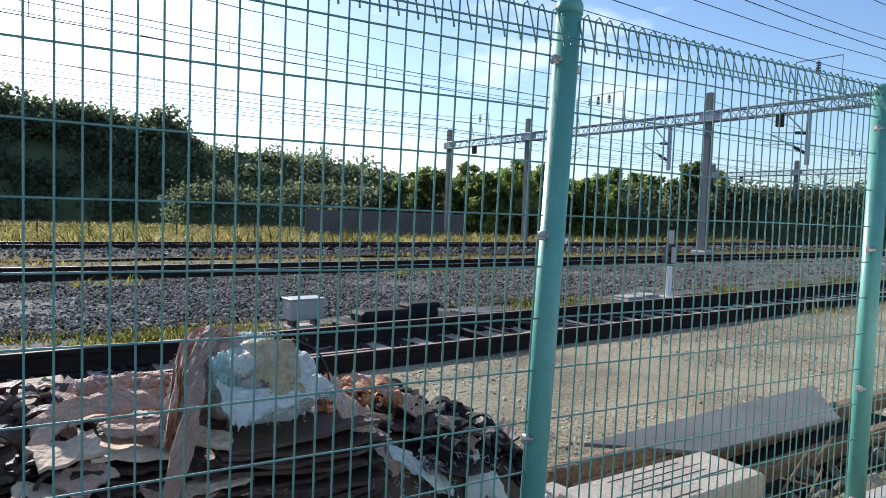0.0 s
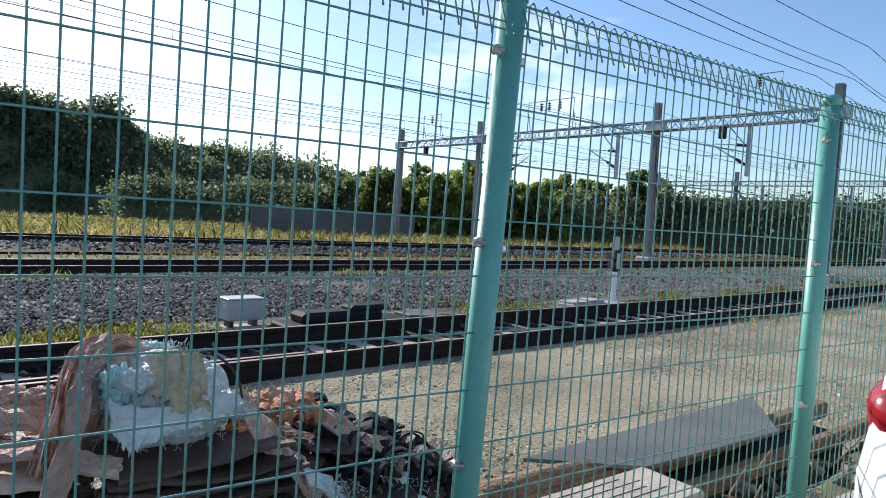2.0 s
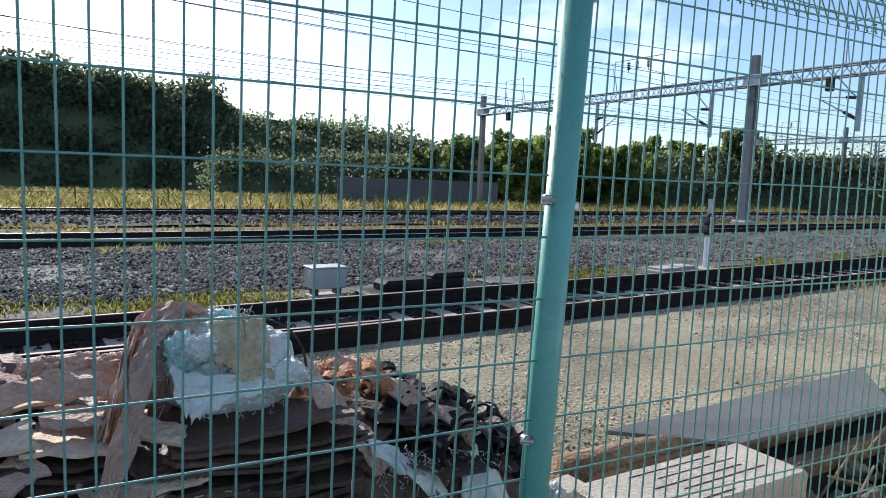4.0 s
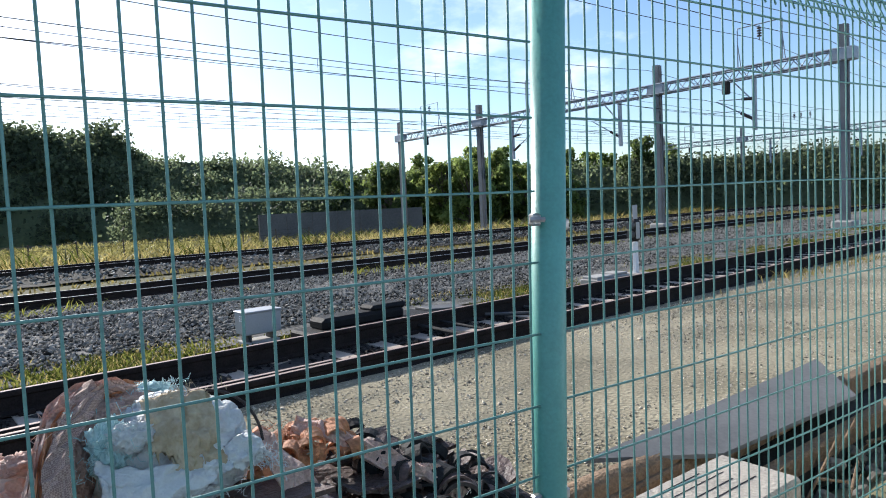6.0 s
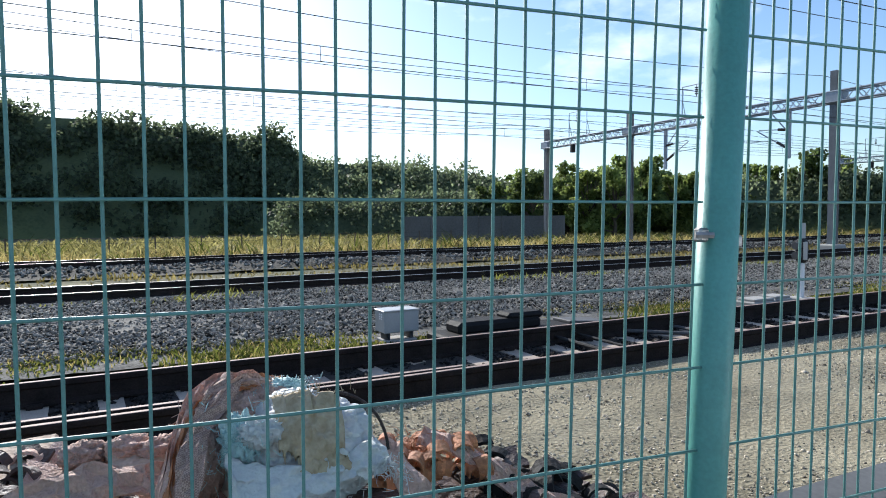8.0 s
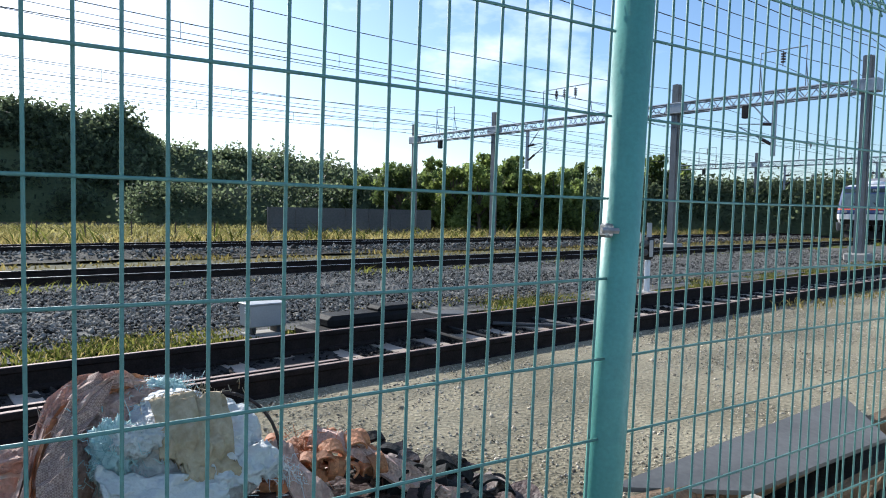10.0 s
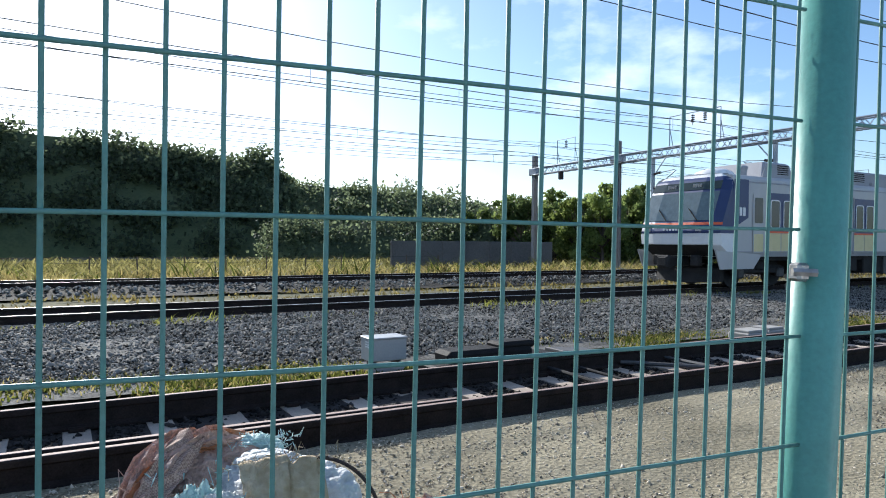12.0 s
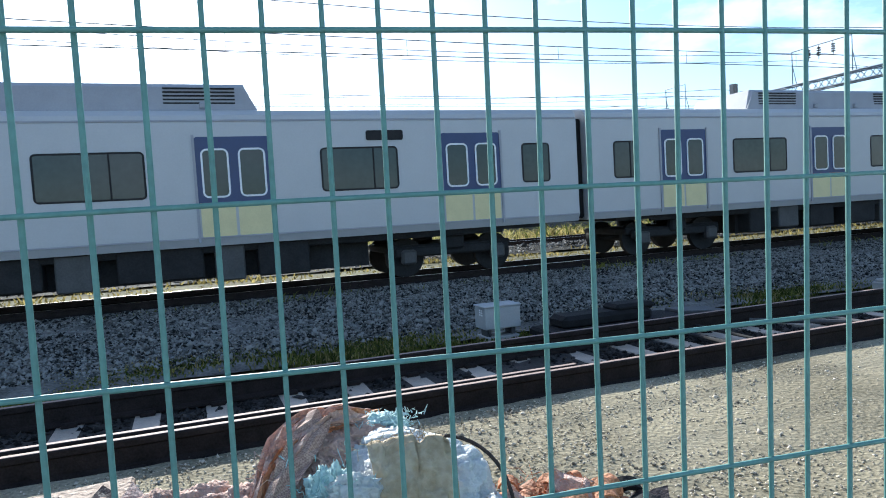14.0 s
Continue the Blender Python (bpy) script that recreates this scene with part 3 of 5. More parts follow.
def rounded(g, x, z, w, h, y, r, depth=0.012, seg=4, inner=None):
    """A plate with rounded corners on a plane of constant y; inner gives a ring of that width."""
    def loop(w_, h_, r_):
        out = []
        for cx, cz, a0 in ((w_ / 2 - r_, h_ / 2 - r_, 0), (-w_ / 2 + r_, h_ / 2 - r_, 90), (-w_ / 2 + r_, -h_ / 2 + r_, 180), (w_ / 2 - r_, -h_ / 2 + r_, 270)):
            out += [(x + cx + r_ * math.cos(radians(a0 + 90 * k / seg)), z + cz + r_ * math.sin(radians(a0 + 90 * k / seg))) for k in range(seg + 1)]
        return out
    o = loop(w, h, r)
    n = len(o)
    if inner is None:
        vs = [(a, y, b) for a, b in o] + [(a, y + depth, b) for a, b in o]
        fs = [tuple(range(n)), tuple(range(n, 2 * n))[::-1]] + [(k, (k + 1) % n, n + (k + 1) % n, n + k) for k in range(n)]
    else:
        i = loop(w - 2 * inner, h - 2 * inner, max(r - inner, 0.01))
        vs = [(a, y, b) for a, b in o] + [(a, y, b) for a, b in i] + [(a, y + depth, b) for a, b in o] + [(a, y + depth, b) for a, b in i]
        fs = []
        for k in range(n):
            j = (k + 1) % n
            fs += [(k, j, n + j, n + k), (2 * n + k, 2 * n + j, j, k), (n + k, n + j, 3 * n + j, 3 * n + k)]
    return g.add(vs, fs)


def add_door(car, x, side):
    y = -HALF * side
    s = -side
    d = part("door", rounded(Geo(), x, 2.42, 1.36, 1.24, y + s * 0.006, 0.05, -s * 0.02), M_BLUE, car, "blue upper half of a double sliding door")
    for k in (-1, 1):
        part("door_window", rounded(Geo(), x + k * 0.335, 2.36, 0.44, 0.86, y + s * 0.02, 0.09, -s * 0.012), M_GLASS, d, "dark glass")
        part("window_seal", rounded(Geo(), x + k * 0.335, 2.36, 0.50, 0.92, y + s * 0.026, 0.11, -s * 0.014, inner=0.035), M_WHITE, d, "pale window surround")
        part("lower_panel", rounded(Geo(), x + k * 0.335, 1.46, 0.62, 0.58, y + s * 0.008, 0.03, -s * 0.02), M_YELLOW, d, "pale yellow lower panel")
    part("door_stripe", Geo().box((x, y + s * 0.012, 1.785), (1.30, 0.02, 0.06)), M_ORANGE, d, "thin orange stripe")
    for k in (-0.70, 0.70):
        part("door_edge", Geo().box((x + k, y + s * 0.01, 2.08), (0.05, 0.03, 2.0)), M_ROOFGREY, d, "grey guide")


def add_window(car, x, w, side, split=True):
    y = -HALF * side
    s = -side
    part("side_window", rounded(Geo(), x, 2.36, w, 0.82, y + s * 0.004, 0.08, -s * 0.02), M_GLASS, car, "dark tinted glass")
    fr = rounded(Geo(), x, 2.36, w + 0.05, 0.87, y + s * 0.008, 0.09, -s * 0.016, inner=0.035)
    if split:
        fr.box((x + (w * 0.18), y + s * 0.006, 2.36), (0.03, 0.012, 0.8))
    part("window_frame", fr, M_UNDER, car)


def add_bogie(car, x):
    b = part("bogie", Geo().box((x, 0, 0.62), (2.9, 1.9, 0.16), bev=0.03).box((x, -1.02, 0.55), (2.7, 0.14, 0.22), bev=0.04).box((x, 1.02, 0.55), (2.7, 0.14, 0.22), bev=0.04)
             .box((x, -1.06, 0.72), (0.5, 0.2, 0.34), bev=0.05).box((x, 1.06, 0.72), (0.5, 0.2, 0.34), bev=0.05), M_UNDER, car, "dark steel bogie frame")
    for dx in (-1.05, 1.05):
        g = Geo()
        for y in (-0.755, 0.755):
            g.tube([(x + dx, y - 0.065, 0.43), (x + dx, y + 0.065, 0.43)], 0.43, 28)
            g.tube([(x + dx, y - 0.045, 0.43), (x + dx, y + 0.095, 0.43)], 0.3, 20)
        g.tube([(x + dx, -1.0, 0.43), (x + dx, 1.0, 0.43)], 0.08, 10)
        part("wheelset", g, M_UNDER, b, "worn steel wheels on an axle")
    for dx in (-1.05, 1.05):
        part("axle_box", Geo().box((x + dx, -1.08, 0.45), (0.34, 0.2, 0.32), bev=0.05), M_UNDER_L, b)


def add_roof_units(car, spans):
    for a, b, top in spans:
        prof = [(-1.12, 3.55), (-1.08, top - 0.08), (-0.95, top), (0.95, top), (1.08, top - 0.08), (1.12, 3.55)]
        g = Geo()
        n = len(prof)
        st = [(a - 0.05, 0.0), (a + 0.22, 1.0), (b - 0.22, 1.0), (b + 0.05, 0.0)]
        vs = [(x, y, 3.55 + (z - 3.55) * k) for x, k in st for y, z in prof]
        fs = [(i * n + k, i * n + (k + 1) % n, (i + 1) * n + (k + 1) % n, (i + 1) * n + k) for i in range(3) for k in range(n)]
        u = part("roof_unit", g.add(vs, fs), M_ROOFGREY, car, "grey ventilation unit on the roof")
        long = b - a > 3
        for x0, x1 in (((a + 0.4, a + 1.7), (b - 1.7, b - 0.4)) if long else ((b - 0.9, b - 0.3),)):
            for k in range(5):
                part("slat", Geo().box(((x0 + x1) / 2, -1.1, 3.74 + 0.07 * k), (x1 - x0, 0.02, 0.03)), M_UNDER, u, "dark ventilation slat")


def under_gear(car, x0, x1):
    kit = [(0.10, 0.55, M_UNDER), (1.1, 0.7, M_UNDER_L), (2.2, 0.9, M_UNDER), (3.5, 1.2, M_UNDER), (4.9, 0.6, M_UNDER_L), (5.9, 1.5, M_UNDER), (7.6, 0.55, M_UNDER_L), (8.4, 1.0, M_UNDER)]
    for off, w, mm in kit:
        if x0 + off + w < x1:
            h = random.uniform(0.54, 0.70)
            for y in (-1.1, 1.1):
                part("equipment_case", Geo().box((x0 + off + w / 2, y, 1.0 - h / 2), (w, 0.55, h), bev=0.03), mm, car, "equipment case under the floor")
    part("equipment_bay", Geo().box(((x0 + x1) / 2, 0, 0.66), (x1 - x0, 1.9, 0.62)), M_UNDER, car, "dark equipment bay under the floor")
    part("floor_frame", Geo().box(((x0 + x1) / 2, 0, 1.0), (x1 - x0 + 8, 2.7, 0.16)).tube([(x0 - 3, -1.3, 0.9), (x1 + 3, -1.3, 0.9)], 0.04, 8), M_UNDER, car)


def make_car(length, doors, windows, cab, units, label):
    car = new("train_car")
    tagged(car, label, "train car", "train cars")
    x0 = 0.95 if cab else 0.12
    path = [((x0, 0, 0), (0, 1, 0)), ((length - 0.13, 0, 0), (0, 1, 0))]
    part("body", Geo().extrude(BODY_PROF, path), M_BODY, car, "pale grey painted car body")
    for side in (1, -1):
        for x in doors:
            add_door(car, x, side)
        for x, w in windows:
            add_window(car, x, w, side)
        y = -HALF * side - side * 0.005
        part("roof_gutter", Geo().box(((x0 + length) / 2, y, 3.34), (length - x0 - 0.3, 0.012, 0.035)), M_ROOFGREY, car)
        part("sill_strip", Geo().box(((x0 + length) / 2, y, 1.16), (length - x0 - 0.3, 0.012, 0.03)), M_ROOFGREY, car)
        part("destination_sign", rounded(Geo(), doors[3] - 1.9, 3.02, 0.78, 0.2, y, 0.04, -0.015 * side), M_UNDER, car, "dark side display")
    # wider than the bellows: its black stands for the shade in the gap
    part("gangway_gap_fill", Geo().box((length, 0, 2.2), (0.30, 2.7, 2.3), bev=0.04), M_BLACK, car, "black bellows widened to fill the shaded gap between the cars")
    add_bogie(car, 2.9 if cab else 3.0)
    add_bogie(car, length - 3.1)
    under_gear(car, 5.0, length - 5.0)
    add_roof_units(car, units)
    for x in (7.6, 9.1, 12.6):
        part("roof_fitting", Geo().box((x, -1.3, 3.66), (0.14, 0.1, 0.12), bev=0.02), M_ROOFGREY, car)
    if cab:
        add_cab(car)
    return car


def add_cab(car):
    # raked nose: stations along x with half-width, foot and top
    vs, fs = [], []
    rows = [(0.95, 1.00, 1.56, 0.55), (0.95, 1.35, 1.56, 0.06), (0.95, 1.80, 1.56, 0.0), (0.95, 2.10, 1.56, 0.12), (0.95, 3.05, 1.56, 0.50), (0.95, 3.40, 1.52, 0.68), (0.95, 3.60, 1.30, 0.86)]
    for xb, z, hw, xf in rows:
        vs += [(xb, -hw, z), (xf + 0.30, -hw, z), (xf + 0.08, -hw * 0.86, z), (xf, -hw * 0.5, z), (xf, hw * 0.5, z), (xf + 0.08, hw * 0.86, z), (xf + 0.30, hw, z), (xb, hw, z)]
    n = 8
    for i in range(len(rows) - 1):
        fs += [(i * n + k, i * n + k + 1, (i + 1) * n + k + 1, (i + 1) * n + k) for k in range(n - 1)]
    fs += [tuple(range(n))[::-1], tuple((len(rows) - 1) * n + k for k in range(n))]
    part("nose", Geo().add(vs, fs), M_WHITE, car, "white lower nose of the driving cab")

    def skin(z0, z1, grow, k0, k1, name, mm, label, parent=car):
        out = Geo()
        zs = [z0 + (z1 - z0) * j / 24 for j in range(25)]
        pts = []
        for z in zs:
            xf = np.interp(z, [r[1] for r in rows], [r[3] for r in rows])
            hw = np.interp(z, [r[1] for r in rows], [r[2] for r in rows])
            ring = [(0.95, -hw - grow), (xf + 0.30, -hw - grow), (xf + 0.08 - grow, -hw * 0.86 - grow), (xf - grow, -hw * 0.5), (xf - grow, hw * 0.5), (xf + 0.08 - grow, hw * 0.86 + grow), (xf + 0.30, hw + grow), (0.95, hw + grow)]
            pts.append([(a, b, z) for a, b in ring[k0:k1 + 1]])
        m_ = k1 - k0 + 1
        out.add([p for r in pts for p in r], [(j * m_ + k, j * m_ + k + 1, (j + 1) * m_ + k + 1, (j + 1) * m_ + k) for j in range(24) for k in range(m_ - 1)])
        return part(name, out, mm, parent, label)

    face = skin(1.72, 3.50, 0.012, 0, 7, "face", M_BLUE, "dark blue front surround")
    skin(2.12, 3.02, 0.026, 2, 5, "windscreen", M_SCREEN, "raked windscreen", face)
    skin(3.10, 3.36, 0.026, 2, 5, "destination_display", M_GLASS, "dark front display", face)
    skin(1.98, 2.06, 0.026, 1, 6, "stripe", M_ORANGE, "orange red stripe", face)
    skin(1.01, 1.36, 0.014, 2, 5, "lower_front", M_UNDER, "dark recess behind the coupler")
    skin(1.38, 1.70, 0.03, 1, 6, "bumper_band", M_WHITE, "white band across the nose")
    for y in (-1.0, 1.0):
        part("headlight", Geo().box((0.02, y, 1.85), (0.06, 0.22, 0.14), bev=0.02), M_BOX, car, "headlight cluster")
    bt = Geo()
    for k in range(6):
        bt.box((-0.02, -0.3 + 0.12 * k, 1.87), (0.02, 0.07, 0.13))
    part("number_bars", bt, M_WHITE, car, "pale characters reduced to bars")
    for y0 in (0.35, -0.65):
        for k in range(4):
            part("display_bar", Geo().box((0.56, y0 + 0.09 * k, 3.24), (0.04, 0.06, 0.11)), M_BOX, car)
    for y in (-0.9, 0.3):
        part("wiper", Geo().tube([(0.06, y, 2.12), (0.23, y + 0.45, 2.5)], 0.016, 6), M_BLACK, car)
    part("coupler", Geo().box((0.1, 0, 0.82), (1.1, 0.36, 0.32), bev=0.04).box((-0.3, 0, 0.82), (0.25, 0.5, 0.42), bev=0.05).box((0.25, -0.75, 0.86), (0.2, 0.35, 0.35), bev=0.04).box((0.25, 0.75, 0.86), (0.2, 0.35, 0.35), bev=0.04), M_UNDER, car, "black coupler and hoses")
    part("snow_plough", Geo().add([(0.7, -1.25, 0.2), (0.3, 0, 0.15), (0.7, 1.25, 0.2), (0.75, -1.25, 0.62), (0.45, 0, 0.62), (0.75, 1.25, 0.62), (0.9, -1.25, 0.2), (0.9, 1.25, 0.2), (0.9, -1.25, 0.62), (0.9, 1.25, 0.62)],
         [(0, 1, 4, 3), (1, 2, 5, 4), (0, 3, 8, 6), (2, 7, 9, 5), (6, 8, 9, 7), (3, 4, 5, 9, 8), (0, 6, 7, 2, 1)]), M_UNDER, car, "dark plough plate")
    for side in (1, -1):
        y = -HALF * side - side * 0.014
        # blue flash that widens to the roof, swept to the lower front
        g = Geo().add([(0.56, y, 1.90), (0.96, y, 1.90), (1.62, y, 2.22), (1.62, y, 3.40), (0.98, y, 3.40)] + [(a, y + 0.012 * side, b) for a, b in ((0.56, 1.90), (0.96, 1.90), (1.62, 2.22), (1.62, 3.40), (0.98, 3.40))],
                      [(0, 1, 2, 3, 4), (9, 8, 7, 6, 5)] + [(k, (k + 1) % 5, 5 + (k + 1) % 5, 5 + k) for k in range(5)])
        part("blue_flash", g, M_BLUE, car, "blue panel behind the windscreen")
        nb = Geo()
        bars(nb, 1.16, 2.40, 0.34, 0.26, 2, y - side * 0.004)
        part("number_bars", nb, M_WHITE, car)
        cd = part("cab_door", rounded(Geo(), 2.12, 2.05, 0.56, 1.85, y + 0.004 * side, 0.05, -0.012 * side), M_BODY, car, "narrow crew door")
        part("door_window", rounded(Geo(), 2.12, 2.46, 0.40, 0.80, y - side * 0.006, 0.05, -0.01 * side), M_GLASS, cd, "dark glass")
        part("lower_panel", rounded(Geo(), 2.12, 1.44, 0.46, 0.55, y - side * 0.006, 0.03, -0.01 * side), M_YELLOW, cd, "pale yellow lower panel")
        part("skirt", Geo().add([(0.35, y, 0.62), (1.9, y, 0.62), (2.3, y, 1.06), (0.10, y, 1.20), (0.35, y + 0.05 * side, 0.62), (1.9, y + 0.05 * side, 0.62), (2.3, y + 0.05 * side, 1.06), (0.10, y + 0.05 * side, 1.20)],
             [(0, 1, 2, 3), (7, 6, 5, 4), (0, 4, 5, 1), (1, 5, 6, 2), (2, 6, 7, 3), (3, 7, 4, 0)]), M_BODY, car, "pale skirt below the cab")
        # the operator's mark as a disc between plain bars
        for bx in (5.15, 5.76, 5.96, 6.12, 6.26):
            part("mark_bar", Geo().box((bx + 0.05, y, 1.62), (0.10 if bx < 6 else 0.05, 0.006, 0.19)), M_BLUE, car)
        part("mark_disc", Geo().tube([(5.52, y + 0.004 * side, 1.64), (5.52, y - 0.004 * side, 1.64)], 0.15, 24), M_BLUE, car, "round blue mark")
    part("roof_dome", blob(Geo(), (1.95, 0, 3.62), (0.55, 0.75, 0.30), 0.02, 1.0, 1.0, 28, 16), M_WHITE, car, "white rounded roof cover", smooth=True)
    part("horn", Geo().tube([(2.5, -0.7, 3.6), (2.5, -0.7, 3.86)], 0.14, 14).box((2.5, -0.7, 3.9), (0.34, 0.24, 0.16), bev=0.05), M_ROOFGREY, car, "roof horn and antenna")


def make_train():
    front = make_car(20.7, [3.3, 8.18, 13.06, 17.94], [(5.74, 1.75), (10.62, 1.75), (15.5, 1.55), (19.5, 0.65)], True,
                     [(2.95, 4.65, 4.13), (7.3, 13.6, 4.13)], "leading commuter train car, pale grey with blue doors and cab")
    mid = make_car(20.4, [2.88, 7.76, 12.64, 17.52], [(1.2, 0.65), (5.32, 1.75), (10.2, 1.75), (15.08, 1.55), (19.2, 0.65)], False,
                   [(5.4, 11.8, 4.13), (14.5, 17.5, 4.05)], "pale grey commuter train car with blue and yellow doors")
    cars = [(front, 0.0), (mid, 20.7)]
    for k in (1, 2):
        cars.append((copy_thing(mid, Matrix.Identity(4)), 20.7 + 20.4 * k))
    return cars


train = make_train()


# ---- overhead line gantries ----
def lattice(g, a, b, w, h, bays):
    """A box truss of chords and diagonals between two points."""
    a, b = Vector(a), Vector(b)
    d = (b - a).normalized()
    s = Vector((0, 0, 1)).cross(d).normalized() * w / 2
    up = Vector((0, 0, h / 2))
    for sy in (-1, 1):
        for sz in (-1, 1):
            g.tube([a + s * sy + up * sz, b + s * sy + up * sz], 0.045, 4)
    for k in range(bays):
        p, q = a + (b - a) * k / bays, a + (b - a) * (k + 1) / bays
        m = (p + q) / 2
        for sy in (-1, 1):
            g.tube([p + s * sy - up, m + s * sy + up, q + s * sy - up], 0.026, 4, False)
        g.tube([p + s + up, m - s + up, q + s + up], 0.02, 4, False)
        g.tube([p + s - up, p - s - up], 0.02, 4, False)


def insulator(g, p, n=4):
    for k in range(n):
        g.tube([Vector(p) - Vector((0, 0, 0.11 * k)), Vector(p) - Vector((0, 0, 0.11 * k + 0.05))], 0.10, 8)
    return g.tube([Vector(p) + Vector((0, 0, 0.1)), Vector(p) - Vector((0, 0, 0.11 * n + 0.1))], 0.02, 5)


def make_gantry(u, masts, top, beam_z, label):
    e = new("gantry")
    e.matrix_basis = RAIL @ pose(u, 0, 0, 0, 0, -1.6)
    tagged(e, label, "gantry", "overhead line gantries")
    for v in masts:
        z0 = float(land(v))
        mg = Geo().box((0, v, (z0 + top) / 2), (0.06, 0.34, top - z0)).box((-0.15, v, (z0 + top) / 2), (0.03, 0.30, top - z0)).box((0.15, v, (z0 + top) / 2), (0.03, 0.30, top - z0))
        m = part("mast", mg, M_MAST, e, "grey steel mast")
        part("footing", Geo().box((0, v, z0 + 0.1), (0.8, 0.8, 0.4), bev=0.05), M_CONCRETE, m, "pale concrete footing")
        part("bracket_plate", Geo().box((0, v, beam_z), (0.5, 0.9, 0.5), bev=0.03), M_TRUSS, m)
    tg = Geo()
    v0, v1 = min(masts), max(masts)
    lattice(tg, (0, v0, beam_z), (0, v1, beam_z), 0.45, 0.45, int((v1 - v0) / 0.75))
    part("truss", tg, M_TRUSS, e, "galvanised lattice beam")
    # goalposts with insulators on the beam
    for va, vb in ((10.8, 12.7), (22.0, 25.4), (33.6, 35.5)):
        top_z = beam_z + 1.95
        f = Geo().tube([(0, va, beam_z + 0.2), (0, va, top_z), (0, vb, top_z), (0, vb, beam_z + 0.2)], 0.032, 6)
        f.tube([(0.3, va, beam_z + 0.2), (0, va, beam_z + 1.3)], 0.022, 5).tube([(0.3, vb, beam_z + 0.2), (0, vb, beam_z + 1.3)], 0.022, 5)
        fr = part("feeder_frame", f, M_TRUSS, e, "steel feeder frame on the beam")
        for q in ((va + vb) / 2,) if vb - va < 3 else (va + 1.0, vb - 1.0, vb - 1.6):
            part("insulator", insulator(Geo(), (0, q, top_z - 0.15)), M_INSUL, fr, "dark ribbed insulator")
    # drop posts and cantilevers
    for c in (14.2, 21.1, 24.4):
        if not v0 < c < v1:
            continue
        # the post stands off the wire, on one side or the other
        w = 1 if c < 22 else -1
        d = c - 2.2 * w
        dp = part("drop_post", Geo().box((0, d, beam_z - 1.35), (0.15, 0.15, 2.3)).tube([(0, d, beam_z - 1.3), (0, d + 1.0 * w, beam_z - 0.2)], 0.03, 6), M_TRUSS, e, "steel drop post")
        part("cantilever", Geo().tube([(0, d, beam_z - 1.15), (0, d + 1.6 * w, beam_z - 1.0)], 0.025, 6).tube([(0, d, beam_z - 2.05), (0, d + 1.7 * w, beam_z - 1.05)], 0.028, 6).tube([(0, d + 0.6 * w, beam_z - 1.6), (0, d + 2.3 * w, beam_z - 1.5)], 0.018, 6), M_TRUSS, dp)
        for a, b in (((0, d + 0.1 * w, beam_z - 1.14), (0, d + 0.55 * w, beam_z - 1.09)), ((0, d + 0.1 * w, beam_z - 1.99), (0, d + 0.6 * w, beam_z - 1.69))):
            part("insulator", Geo().tube([a, b], 0.07, 8), M_INSUL, dp, "dark ribbed insulator")
    for q in (v1 - 3.4, v0 + 4.6):
        part("lamp_box", Geo().box((-0.3, q, beam_z - 0.55), (0.28, 0.28, 0.55), bev=0.03), M_UNDER, e, "dark box under the beam")


make_gantry(27.75, [8.5, 16.7, 29.5, 38.1], 7.5, 6.35, "grey steel overhead line gantry spanning the tracks")
make_gantry(63.5, [8.5, 16.0, 29.3, 38.1], 7.5, 6.35, "grey steel overhead line gantry farther along the tracks")
make_gantry(100.0, [8.5, 16.5, 29.4, 38.1], 7.5, 6.35, "distant grey steel overhead line gantry")


def make_wires():
    spans = [-44, -8, 27.9, 63.8, 100, 136]
    lines = []
    for c in (14.2, 21.1, 24.4):
        lines += [(c, 5.45, 0.28, 0.011), (c, 4.85, 0.0, 0.011)]
    for v in (11.75, 23.0, 24.4, 34.55):
        lines.append((v, 7.65, 0.45, 0.013))
    for v, z in ((8.0, 7.6), (8.5, 8.2), (7.6, 8.8), (9.0, 7.0), (9.4, 7.9), (37.2, 7.4), (36.6, 6.9), (38.6, 7.8), (17.0, 7.3), (30.0, 7.3)):
        lines.append((v, z, 0.6, 0.013))
    for v, z, sag, r in lines:
        g = Geo()
        pts = []
        for a, b in zip(spans[:-1], spans[1:]):
            for k in range(8):
                s = k / 8
                pts.append(tk(a + (b - a) * s, v, z - sag * 4 * s * (1 - s)))
        pts.append(tk(spans[-1], v, z))
        g.tube(pts, r, 5)
        ob = part("overhead_wire", g, M_WIRE)
        tagged(ob, "thin dark overhead line cable along the tracks", "cable", "overhead cables")
        if sag == 0.28:
            for a, b in zip(spans[1:-2], spans[2:-1]):
                for k in range(1, 9):
                    s = k / 9
                    p = tk(a + (b - a) * s, v, 0)
                    part("dropper", Geo().tube([p + Vector((0, 0, 4.85)), p + Vector((0, 0, z - sag * 4 * s * (1 - s)))], 0.006, 4), M_WIRE, ob)


make_wires()


